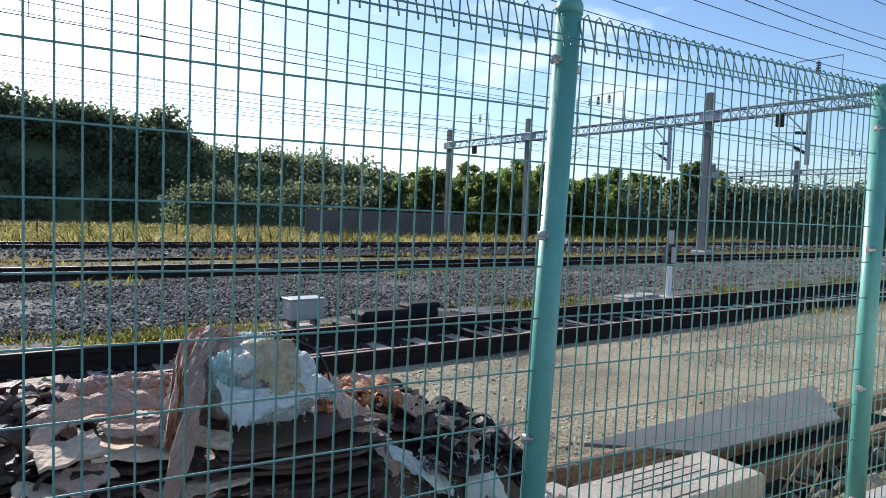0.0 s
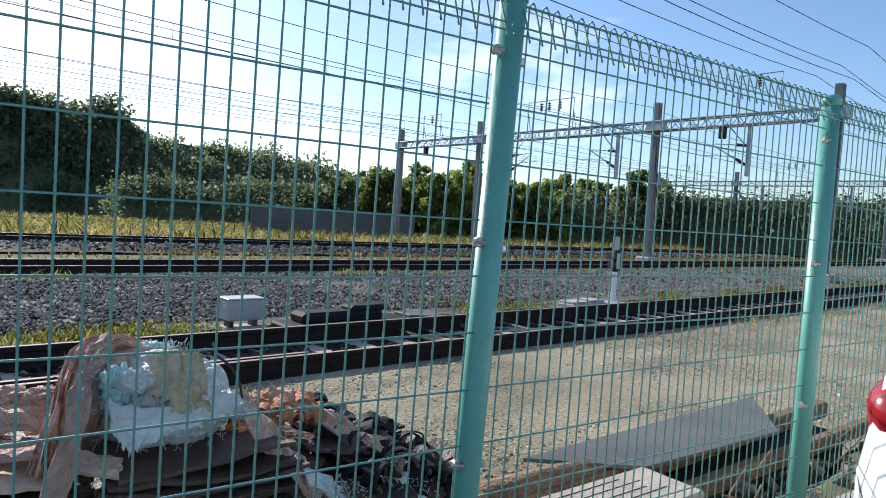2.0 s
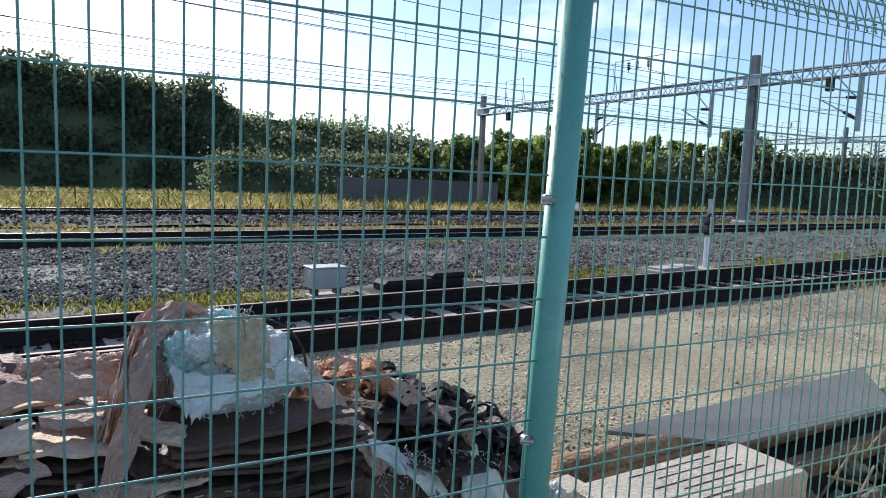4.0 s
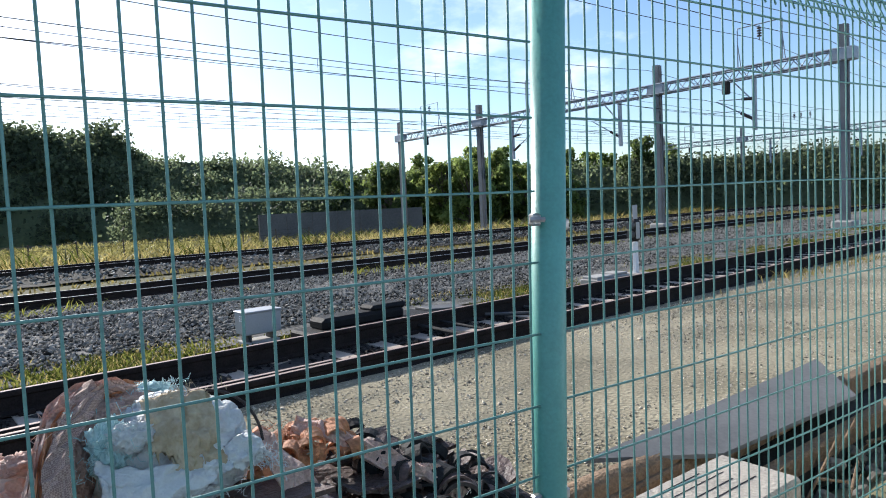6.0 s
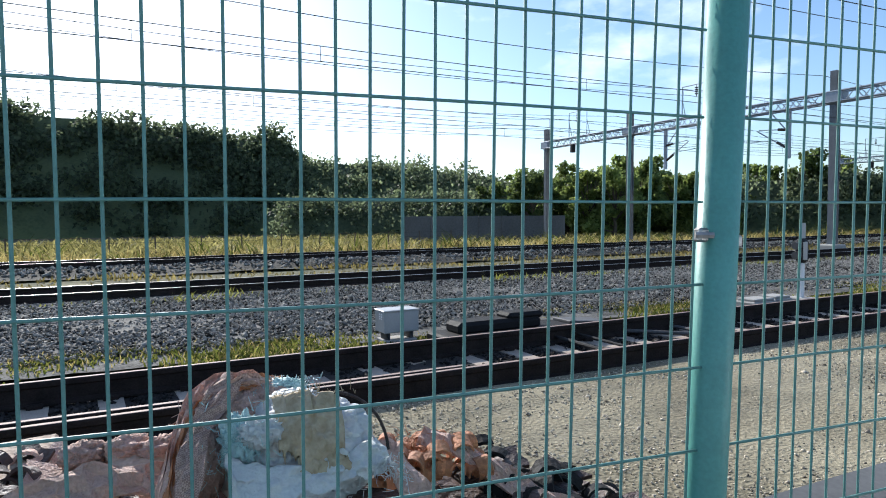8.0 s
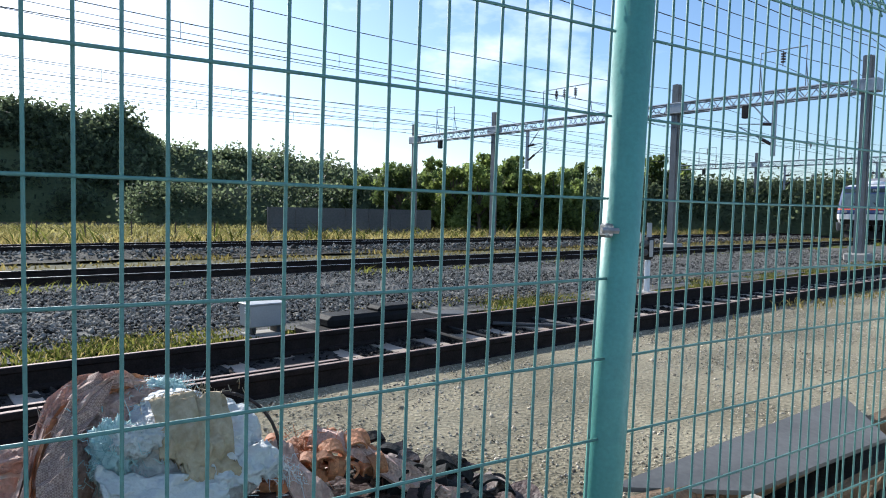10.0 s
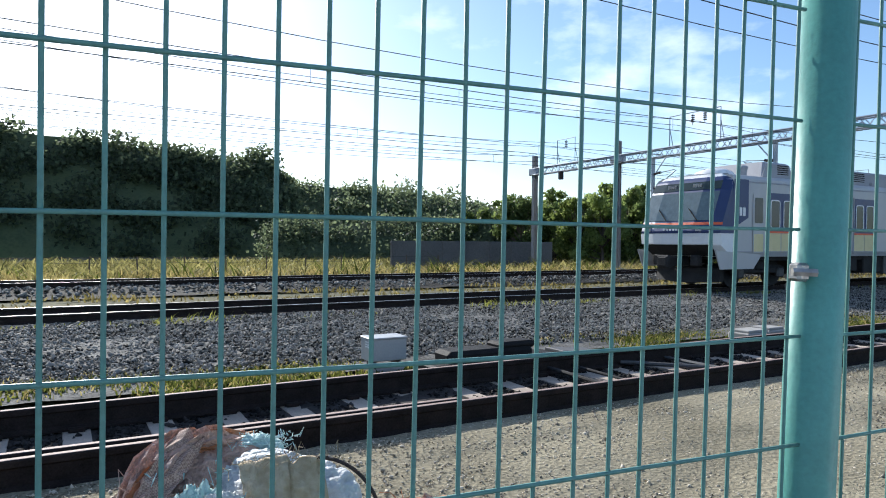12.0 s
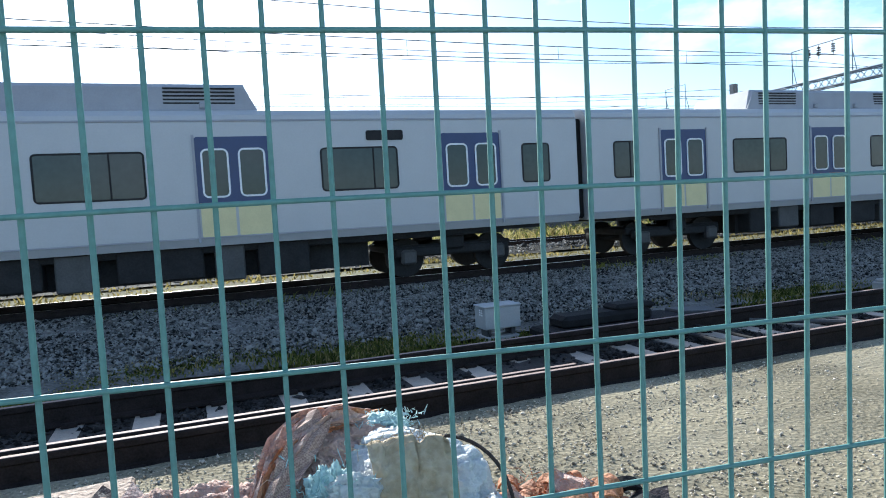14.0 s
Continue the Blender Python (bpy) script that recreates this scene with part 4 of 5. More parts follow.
# ---- trackside equipment ----
def make_box():
    e = new("trackside_cabinet")
    e.matrix_basis = RAIL @ pose(2.66, 7.2, -0.44)
    tagged(e, "pale grey metal trackside cabinet on a pipe leg", "cabinet")
    part("case", Geo().box((0, 0, 0.285), (0.50, 0.32, 0.28), bev=0.012), M_BOX, e)
    part("lid", Geo().box((0, 0, 0.434), (0.525, 0.345, 0.022), bev=0.008), M_BOX, e, "flat lid")
    for lx in (-0.17, 0.17):
        part("leg", Geo().box((lx, 0, 0.09), (0.06, 0.2, 0.14), bev=0.01), M_UNDER_L, e)
    part("foot", Geo().box((0, 0, 0.02), (0.46, 0.34, 0.06), bev=0.01), M_CONCRETE, e)
    g = Geo()
    for k in range(2):
        for q in range(3):
            g.box((-0.252, -0.07 + 0.06 * k, 0.385 - 0.03 * q), (0.004, 0.035, 0.018))
    part("label_bars", g, M_WHITE, e)
    part("cable", Geo().tube([(-0.18, -0.1, 0.3), (-0.2, -0.12, 0.12), (-0.16, -0.14, 0.0)], 0.012, 6), M_CABLE, e)


make_box()


def make_point_machine():
    e = new("point_machine")
    e.matrix_basis = RAIL @ pose(3.98, 6.66, -0.42)
    e.scale = (1.2, 1.0, 0.95)
    tagged(e, "low black point machine beside the rail", "point machine")
    part("base", Geo().box((0, 0, 0.08), (1.7, 0.55, 0.12), bev=0.03), M_BLACK, e)
    part("motor_case", Geo().box((-0.1, 0, 0.2), (1.1, 0.4, 0.18), bev=0.05), M_BLACK, e)
    part("cover", Geo().box((0.25, 0, 0.31), (0.5, 0.34, 0.1), bev=0.04), M_BLACK, e)
    part("end_plate", Geo().box((1.15, 0.0, 0.12), (0.6, 0.4, 0.05), bev=0.01, m=pose(0, 0, 0, 0, 6, 0)), M_UNDER_L, e)
    part("drive_rod", Geo().tube([(0.3, -0.2, 0.1), (0.3, -2.0, 0.06)], 0.025, 8).tube([(0.62, -0.2, 0.1), (0.62, -2.0, 0.06)], 0.018, 8), M_UNDER, e)
    part("lock_rod", Geo().tube([(1.3, -0.75, 0.06), (1.9, -1.5, 0.06)], 0.03, 8).tube([(2.0, -0.75, 0.06), (2.0, -1.9, 0.06)], 0.025, 8), M_UNDER_L, e)


make_point_machine()


def make_signal():
    e = new("dwarf_signal")
    e.matrix_basis = RAIL @ pose(10.88, 6.87, -0.42)
    tagged(e, "white post dwarf signal with a dark lamp head", "signal")
    part("post", Geo().box((0, 0, 0.36), (0.10, 0.09, 0.72), bev=0.015), M_WHITE, e)
    h = part("lamp_head", Geo().box((0, 0, 0.96), (0.22, 0.2, 0.46), bev=0.06), M_UNDER, e, "dark lamp housing")
    part("hood", Geo().tube([(-0.12, -0.02, 1.06), (-0.24, -0.02, 1.06)], 0.07, 12).tube([(-0.12, -0.02, 0.88), (-0.24, -0.02, 0.88)], 0.07, 12), M_UNDER_L, h)
    part("side_plate", Geo().box((-0.06, -0.11, 0.96), (0.12, 0.02, 0.34), bev=0.008), M_BOX, h)
    part("board", Geo().box((0.02, 0, 1.33), (0.16, 0.02, 0.3), bev=0.005), M_BOX, e, "grey number board")
    part("foot", Geo().box((0, 0, 0.03), (0.4, 0.4, 0.1), bev=0.02), M_CONCRETE, e)


make_signal()
for u_, v_, w_ in ((9.55, 6.85, 0.62), (10.2, 6.95, 0.5)):
    t_ = part("cable_trough", Geo().box((0, 0, 0.06), (w_, 0.42, 0.14), bev=0.02), M_CONCRETE, m=RAIL @ pose(u_, v_, -0.44))
    tagged(t_, "pale concrete cable trough block beside the siding", "trough", "trough blocks")
    part("lid", Geo().box((0, 0, 0.15), (w_ * 0.86, 0.36, 0.05), bev=0.012), M_CONCRETE, t_)


# ---- heap of scrap by the fence ----
def warped_sheet(g, m, w, d, th, curl, ragged=0.15, nx=7, ny=4):
    """A thin bent sheet with an uneven outline and real thickness."""
    top = []
    ph = random.uniform(0, 6)
    for i in range(nx):
        for j in range(ny):
            a, b = i / (nx - 1) - 0.5, j / (ny - 1) - 0.5
            edge = 1 + (random.uniform(-ragged, ragged) if i in (0, nx - 1) or j in (0, ny - 1) else 0)
            x, y = a * w * edge, b * d * edge
            z = curl * (4 * a * a) * w + 0.04 * w * math.sin(5 * a + ph) * b + random.uniform(-0.004, 0.004)
            top.append(Vector((x, y, z)))
    n = len(top)
    vs = [m @ p for p in top] + [m @ (p - Vector((0, 0, th))) for p in top]
    fs = []
    for i in range(nx - 1):
        for j in range(ny - 1):
            k = i * ny + j
            fs += [(k, k + ny, k + ny + 1, k + 1), (n + k + 1, n + k + ny + 1, n + k + ny, n + k)]
    rim = [i * ny for i in range(nx)] + [(nx - 1) * ny + j for j in range(1, ny)] + [i * ny + ny - 1 for i in range(nx - 2, -1, -1)] + [j for j in range(ny - 2, 0, -1)]
    fs += [(rim[k], rim[(k + 1) % len(rim)], n + rim[(k + 1) % len(rim)], n + rim[k]) for k in range(len(rim))]
    return g.add(vs, fs)


def curl_strip(g, c, r, w, th, turn, a0, a1, m=None):
    """A curled strip of thick rubber or hide."""
    n = 12
    mm = Matrix.Translation(c) @ (m or Matrix.Identity(4))
    vs = []
    for k in range(n + 1):
        a = a0 + (a1 - a0) * k / n
        rr = r * (1 + turn * k / n)
        for q in (rr, rr - th):
            for s in (-w / 2, w / 2):
                vs.append(mm @ Vector((q * math.cos(a), s, q * math.sin(a))))
    fs = []
    for k in range(n):
        b = 4 * k
        fs += [(b, b + 1, b + 5, b + 4), (b + 2, b + 6, b + 7, b + 3), (b, b + 4, b + 6, b + 2), (b + 1, b + 3, b + 7, b + 5)]
    fs += [(0, 2, 3, 1), (4 * n, 4 * n + 1, 4 * n + 3, 4 * n + 2)]
    return g.add(vs, fs)


HEAP_X = [-2.8, -2.2, -1.5, -1.0, -0.75, -0.4, -0.12, 0.04, 0.16, 0.27, 0.42, 0.6, 0.8]
HEAP_Z = [0.30, 0.52, 0.60, 0.60, 0.60, 0.57, 0.53, 0.48, 0.42, 0.34, 0.16, -0.12, -0.38]


def heap_z(x, y):
    """Height of the heap: a long ridge, a gentle shoulder towards the fence and a steep foot."""
    ridge = float(np.interp(x, HEAP_X, HEAP_Z))
    c = float(np.interp(x, [-1.5, -1.0, -0.5, 0.0, 0.3], [0.88, 0.82, 0.72, 0.66, 0.50]))
    if y > c:
        return ridge - 1.2 * max(0.0, y - c - 0.1)
    return ridge - 0.36 * (c - y) - 2.6 * max(0.0, 0.36 - y)


def ribbon(name, parent, pts, w, th, material, label="", lay=0.008):
    """A flat strap that follows a line, with a little twist."""
    g = Geo()
    n = len(pts)
    pts = [Vector(p) for p in pts]
    fine = []
    for k in range((n - 1) * 5 + 1):
        s = k / 5
        i = min(int(s), n - 2)
        p0, p1, p2, p3 = pts[max(i - 1, 0)], pts[i], pts[i + 1], pts[min(i + 2, n - 1)]
        f = s - i
        fine.append(0.5 * ((2 * p1) + (p2 - p0) * f + (2 * p0 - 5 * p1 + 4 * p2 - p3) * f * f + (3 * p1 - p0 - 3 * p2 + p3) * f ** 3))
    vs, fs = [], []
    for k, p in enumerate(fine):
        d = (fine[min(k + 1, len(fine) - 1)] - fine[max(k - 1, 0)]).normalized()
        up = (Vector((0, -0.75, 0.65)) + Vector((0.25 * math.sin(k * 0.5), 0, 0))).normalized()
        s = d.cross(up).normalized()
        nn = s.cross(d).normalized()
        ww = w * (1 + 0.16 * math.sin(k * 0.9) + random.uniform(-0.06, 0.06))
        for a in (-0.5, -0.2, 0.2, 0.5):
            vs.append(p + s * ww * a + nn * (lay + th + 0.012 * math.sin(k * 1.3 + a * 7)))
        for a in (0.5, -0.5):
            vs.append(p + s * ww * a + nn * lay)
    m = 6
    for k in range(len(fine) - 1):
        fs += [(k * m + q, k * m + (q + 1) % m, (k + 1) * m + (q + 1) % m, (k + 1) * m + q) for q in range(m)]
    fs += [tuple(range(m))[::-1], tuple((len(fine) - 1) * m + q for q in range(m))]
    return part(name, g.add(vs, fs), material, parent, label, smooth=False)


def drape(top, bottom, n, m, bulge, ripple, th, seed, ragged=0.0):
    """A hanging cloth between two edges, with ripples, a slack middle and a ragged hem."""
    rr = random.Random(seed)
    top, bottom = [Vector(p) for p in top], [Vector(p) for p in bottom]

    def along(pts, f):
        q = f * (len(pts) - 1)
        i = min(int(q), len(pts) - 2)
        return pts[i].lerp(pts[i + 1], q - i)
    vs = []
    for a in range(n + 1):
        f = a / n
        hem = 1 + rr.uniform(-ragged, ragged)
        for b in range(m + 1):
            h = b / m
            p = along(top, f).lerp(along(bottom, f), h * (hem if b == m else 1))
            w = noise.noise(Vector((f * 5 + seed, h * 2.2, seed * 1.7))) + 0.5 * noise.noise(Vector((f * 11, h * 6 + seed, 3)))
            vs.append(p + Vector((0.3 * ripple * w, -bulge * math.sin(math.pi * h) - ripple * abs(w), 0.4 * ripple * w)))
    k, size = m + 1, (n + 1) * (m + 1)
    vs += [p + Vector((0, th, 0)) for p in vs]
    fs = []
    for a in range(n):
        for b in range(m):
            q = a * k + b
            fs += [(q, q + 1, q + k + 1, q + k), (size + q + k, size + q + k + 1, size + q + 1, size + q)]
    rim = [a * k for a in range(n + 1)] + [n * k + b for b in range(1, k)] + [a * k + m for a in range(n - 1, -1, -1)] + list(range(m - 1, 0, -1))
    fs += [(rim[q], rim[(q + 1) % len(rim)], size + rim[(q + 1) % len(rim)], size + rim[q]) for q in range(len(rim))]
    return Geo().add(vs, fs)


def make_heap():
    e = new("scrap_heap")
    tagged(e, "heap of dark brown hide and rubber offcuts behind the fence", "scrap heap")
    random.seed(21)
    xs, ys = np.linspace(-2.8, 0.8, 80), np.linspace(0.12, 1.9, 44)
    vs = [(x, y, max(-0.42, heap_z(x, y) - 0.05 + 0.05 * noise.noise(Vector((x * 6, y * 6, 0))))) for x in xs for y in ys]
    ny = len(ys)
    fs = [(i * ny + j, (i + 1) * ny + j, (i + 1) * ny + j + 1, i * ny + j + 1) for i in range(len(xs) - 1) for j in range(ny - 1)]
    part("core", Geo().add(vs, fs), M_HIDE, e)
    # dark sheets stacked flat in the face of the heap, edges to the fence
    for x0, x1, y0, zt in ((-0.86, -0.32, 0.44, 0.56), (-1.16, -0.90, 0.50, 0.55), (-1.45, -1.2, 0.46, 0.44)):
        for k in range(22):
            z = zt - 0.026 * k
            w = (x1 - x0) * random.uniform(0.8, 1.05)
            g = warped_sheet(Geo(), pose((x0 + x1) / 2 + random.uniform(-0.03, 0.03), y0 + 0.05 - 0.004 * k + random.uniform(-0.015, 0.015), z, random.uniform(-3, 4), random.uniform(-3, 3), random.uniform(-6, 6)), w, 0.24, 0.012, random.uniform(-0.01, 0.03), 0.07, 9, 4)
            part("stacked_sheet", g, M_PALE if k == 0 and -1.18 < x0 < -0.88 else M_HIDE, e)
    # scattered dark offcuts
    for k in range(150):
        x, y = random.uniform(-2.3, 0.3), random.uniform(0.30, 1.05)
        if -0.95 < x < -0.4 and y > 0.45:
            continue
        m = pose(x, y, heap_z(x, y) + random.uniform(-0.03, 0.03), random.uniform(-6, 26), random.uniform(-16, 16), random.uniform(-40, 40))
        g = warped_sheet(Geo(), m, random.uniform(0.09, 0.24), random.uniform(0.08, 0.18), random.uniform(0.006, 0.014), random.uniform(-0.08, 0.12), 0.16)
        part("offcut", g, random.choice((M_HIDE, M_HIDE, M_HIDE, M_HIDE, M_HIDE, M_HIDE, M_PINK, M_PALE)) if x < -0.9 else M_HIDE, e)
    # large pale sheets that catch the sun
    for x, y, z, w, d, rx, ry, rz in ((-1.20, 0.50, 0.575, 0.22, 0.17, 10, -6, 12), (-1.02, 0.56, 0.60, 0.22, 0.16, 4, 2, -4), (-1.10, 0.66, 0.635, 0.26, 0.12, 14, -8, 8), (-1.16, 0.43, 0.52, 0.17, 0.16, 16, -14, 30), (-1.26, 0.42, 0.49, 0.18, 0.15, 12, 6, -14),
                                      (-0.84, 0.42, 0.585, 0.16, 0.10, 20, 12, -18), (-0.80, 0.365, 0.475, 0.19, 0.07, 12, -4, 8), (-0.70, 0.36, 0.435, 0.16, 0.05, 10, 8, -6), (-0.90, 0.36, 0.47, 0.11, 0.08, 18, -8, 14), (-1.05, 0.37, 0.43, 0.2, 0.12, 10, 5, 10),
                                      (-1.45, 0.62, 0.60, 0.2, 0.1, 16, 4, -12), (-0.98, 0.78, 0.655, 0.2, 0.14, 8, -4, 10), (-0.95, 0.66, 0.63, 0.12, 0.1, 18, 8, 20)):
        part("offcut", warped_sheet(Geo(), pose(x, y, z, rx, ry, rz), w * 0.72, d * 0.72, 0.010, random.uniform(-0.02, 0.03), 0.16, 8, 5), M_PALE if random.random() < 0.6 else M_PINK, e, "pale brown hide sheet")
    # curled strips: a tangle of loops at one end, black curls at the other
    for k in range(330):
        right = k % 4 == 0
        x = random.uniform(-0.12, 0.34) if right else random.uniform(-2.3, -1.22)
        y = random.uniform(0.38, 0.78) if right else random.uniform(0.34, 0.95)
        r = random.uniform(0.028, 0.06)
        a0 = random.uniform(-0.5, 1.5)
        g = curl_strip(Geo(), (x, y, heap_z(x, y) + random.uniform(-0.02, 0.03)), r, random.uniform(0.02, 0.07), random.uniform(0.006, 0.012), random.uniform(-0.3, 0.5), a0, a0 + random.uniform(2.6, 5.0),
                       pose(0, 0, 0, random.uniform(-30, 30), random.uniform(-40, 40), random.uniform(-50, 50)))
        part("curled_strip", g, random.choice((M_HIDE, M_BLACK, M_BLACK) if right else (M_HIDE, M_HIDE, M_HIDE, M_PINK)), e)
    for k in range(60):
        x, y = random.uniform(-0.44, -0.16), random.uniform(0.60, 0.80)
        g = curl_strip(Geo(), (x, y, 0.57 + random.uniform(-0.02, 0.04)), random.uniform(0.012, 0.03), random.uniform(0.012, 0.06), 0.005, 0.2, 0.2, random.uniform(2.5, 4.4), pose(0, 0, 0, random.uniform(-25, 25), random.uniform(-30, 30), random.uniform(0, 180)))
        part("curled_strip", g, M_ORANGE_S, e, "orange brown curled strip")
    fray(e, (-0.33, 0.70, 0.61), (0.12, 0.10, 0.03), 120, 0.06, M_ORANGE_S)
    for x, y, z in ((-1.02, 0.84, 0.66), (-0.94, 0.80, 0.66), (-1.12, 0.86, 0.65)):
        part("rag", blob(Geo(), (x, y, z), (0.06, 0.05, 0.035), 0.3, 3, x * 9, 40, 24, fold=0.25), M_PINK, e, "crumpled pink brown rag", smooth=True)
    # webbing straps
    ribbon("strap", e, [(-0.78, 0.74, 0.83), (-0.86, 0.58, 0.76), (-0.88, 0.46, 0.69), (-0.92, 0.38, 0.59), (-0.96, 0.33, 0.47), (-0.99, 0.29, 0.33)], 0.052, 0.006, M_WEB, "pale woven webbing strap")
    ribbon("strap", e, [(-0.45, 0.60, 0.67), (-0.43, 0.55, 0.645), (-0.37, 0.46, 0.55), (-0.31, 0.40, 0.48), (-0.27, 0.37, 0.40)], 0.062, 0.007, M_PINK, "pale leather strap")
    ribbon("strap", e, [(-0.30, 0.72, 0.63), (-0.20, 0.64, 0.595), (-0.08, 0.54, 0.52), (0.02, 0.46, 0.47), (0.07, 0.40, 0.38), (0.10, 0.36, 0.28)], 0.055, 0.007, M_PINK, "pale leather strap")
    ribbon("strap", e, [(-1.28, 0.66, 0.58), (-1.16, 0.64, 0.645), (-1.05, 0.63, 0.655), (-0.94, 0.62, 0.645)], 0.07, 0.01, M_PINK, "pale leather strap")
    part("pale_board", Geo().box((-1.40, 0.95, 0.615), (0.40, 0.22, 0.025), m=pose(0, 0, 0, 8, -3, 4), bev=0.006), M_PALE, e, "pale board on the crest")
    # frayed white sacking low on the face
    part("white_rag", drape([(-0.33, 0.41, 0.52), (-0.22, 0.40, 0.45), (-0.10, 0.39, 0.38)], [(-0.30, 0.34, 0.46), (-0.18, 0.33, 0.38), (-0.04, 0.32, 0.27)], 26, 8, 0.02, 0.030, 0.006, 4.0, 0.3), M_SACK, e, "frayed white sacking", smooth=True)
    part("white_rag", drape([(0.0, 0.42, 0.41), (0.05, 0.40, 0.42), (0.11, 0.39, 0.36)], [(-0.03, 0.33, 0.27), (0.06, 0.32, 0.26), (0.16, 0.32, 0.20)], 18, 8, 0.02, 0.030, 0.006, 9.0, 0.3), M_SACK, e, "frayed white sacking", smooth=True)
    fray(e, (-0.20, 0.34, 0.42), (0.16, 0.03, 0.06), 90, 0.035, M_SACK)
    fray(e, (0.05, 0.35, 0.37), (0.09, 0.03, 0.06), 50, 0.035, M_SACK)


def fray(parent, c, r, n, length, material):
    g = Geo()
    for k in range(n):
        p = Vector((random.gauss(c[0], r[0] * 0.5), random.gauss(c[1], r[1] * 0.5), random.gauss(c[2], r[2] * 0.5)))
        d = Vector((random.gauss(0, 1), random.gauss(-0.4, 0.8), random.gauss(0.2, 1))).normalized() * length * random.uniform(0.3, 1)
        q = p + d * 0.5 + Vector((random.gauss(0, 0.01), random.gauss(0, 0.01), random.gauss(0, 0.01)))
        g.tube([p, q, p + d + Vector((0, 0, -0.2 * length))], 0.0008, 3, False)
    tagged(part("frayed_threads", g, material, parent, "loose frayed threads"), kind="stuff")


def stuffed(c, r, seed, crease, nu=110, nv=60):
    """A stuffed cloth body: broad lumps with pinched creases between them."""
    vs, fs = [], []
    for j in range(nv + 1):
        t = math.pi * j / nv
        for i in range(nu):
            p = 2 * math.pi * i / nu
            d = Vector((math.sin(t) * math.cos(p), math.sin(t) * math.sin(p), math.cos(t)))
            warp = d + 0.35 * Vector((noise.noise(d * 2 + Vector((seed, 0, 0))), noise.noise(d * 2 + Vector((0, seed, 0))), noise.noise(d * 2 + Vector((0, 0, seed)))))
            k = 1 + 0.09 * noise.noise(d * 1.8 + Vector((seed, 2, 0)))
            k -= crease * (0.5 - min(0.5, 3.0 * abs(noise.noise(warp * 2.4 + Vector((seed, 5, 1)))))) + 0.45 * crease * (0.5 - min(0.5, 2.6 * abs(noise.noise(warp * 5.5 + Vector((2, seed, 1))))))
            vs.append(Vector(c) + Vector((d.x * r[0] * k, d.y * r[1] * k, d.z * r[2] * k)))
    for j in range(nv):
        for i in range(nu):
            a, b = j * nu + i, j * nu + (i + 1) % nu
            fs.append((a, a + nu, b + nu, b))
    return Geo().add(vs, fs)


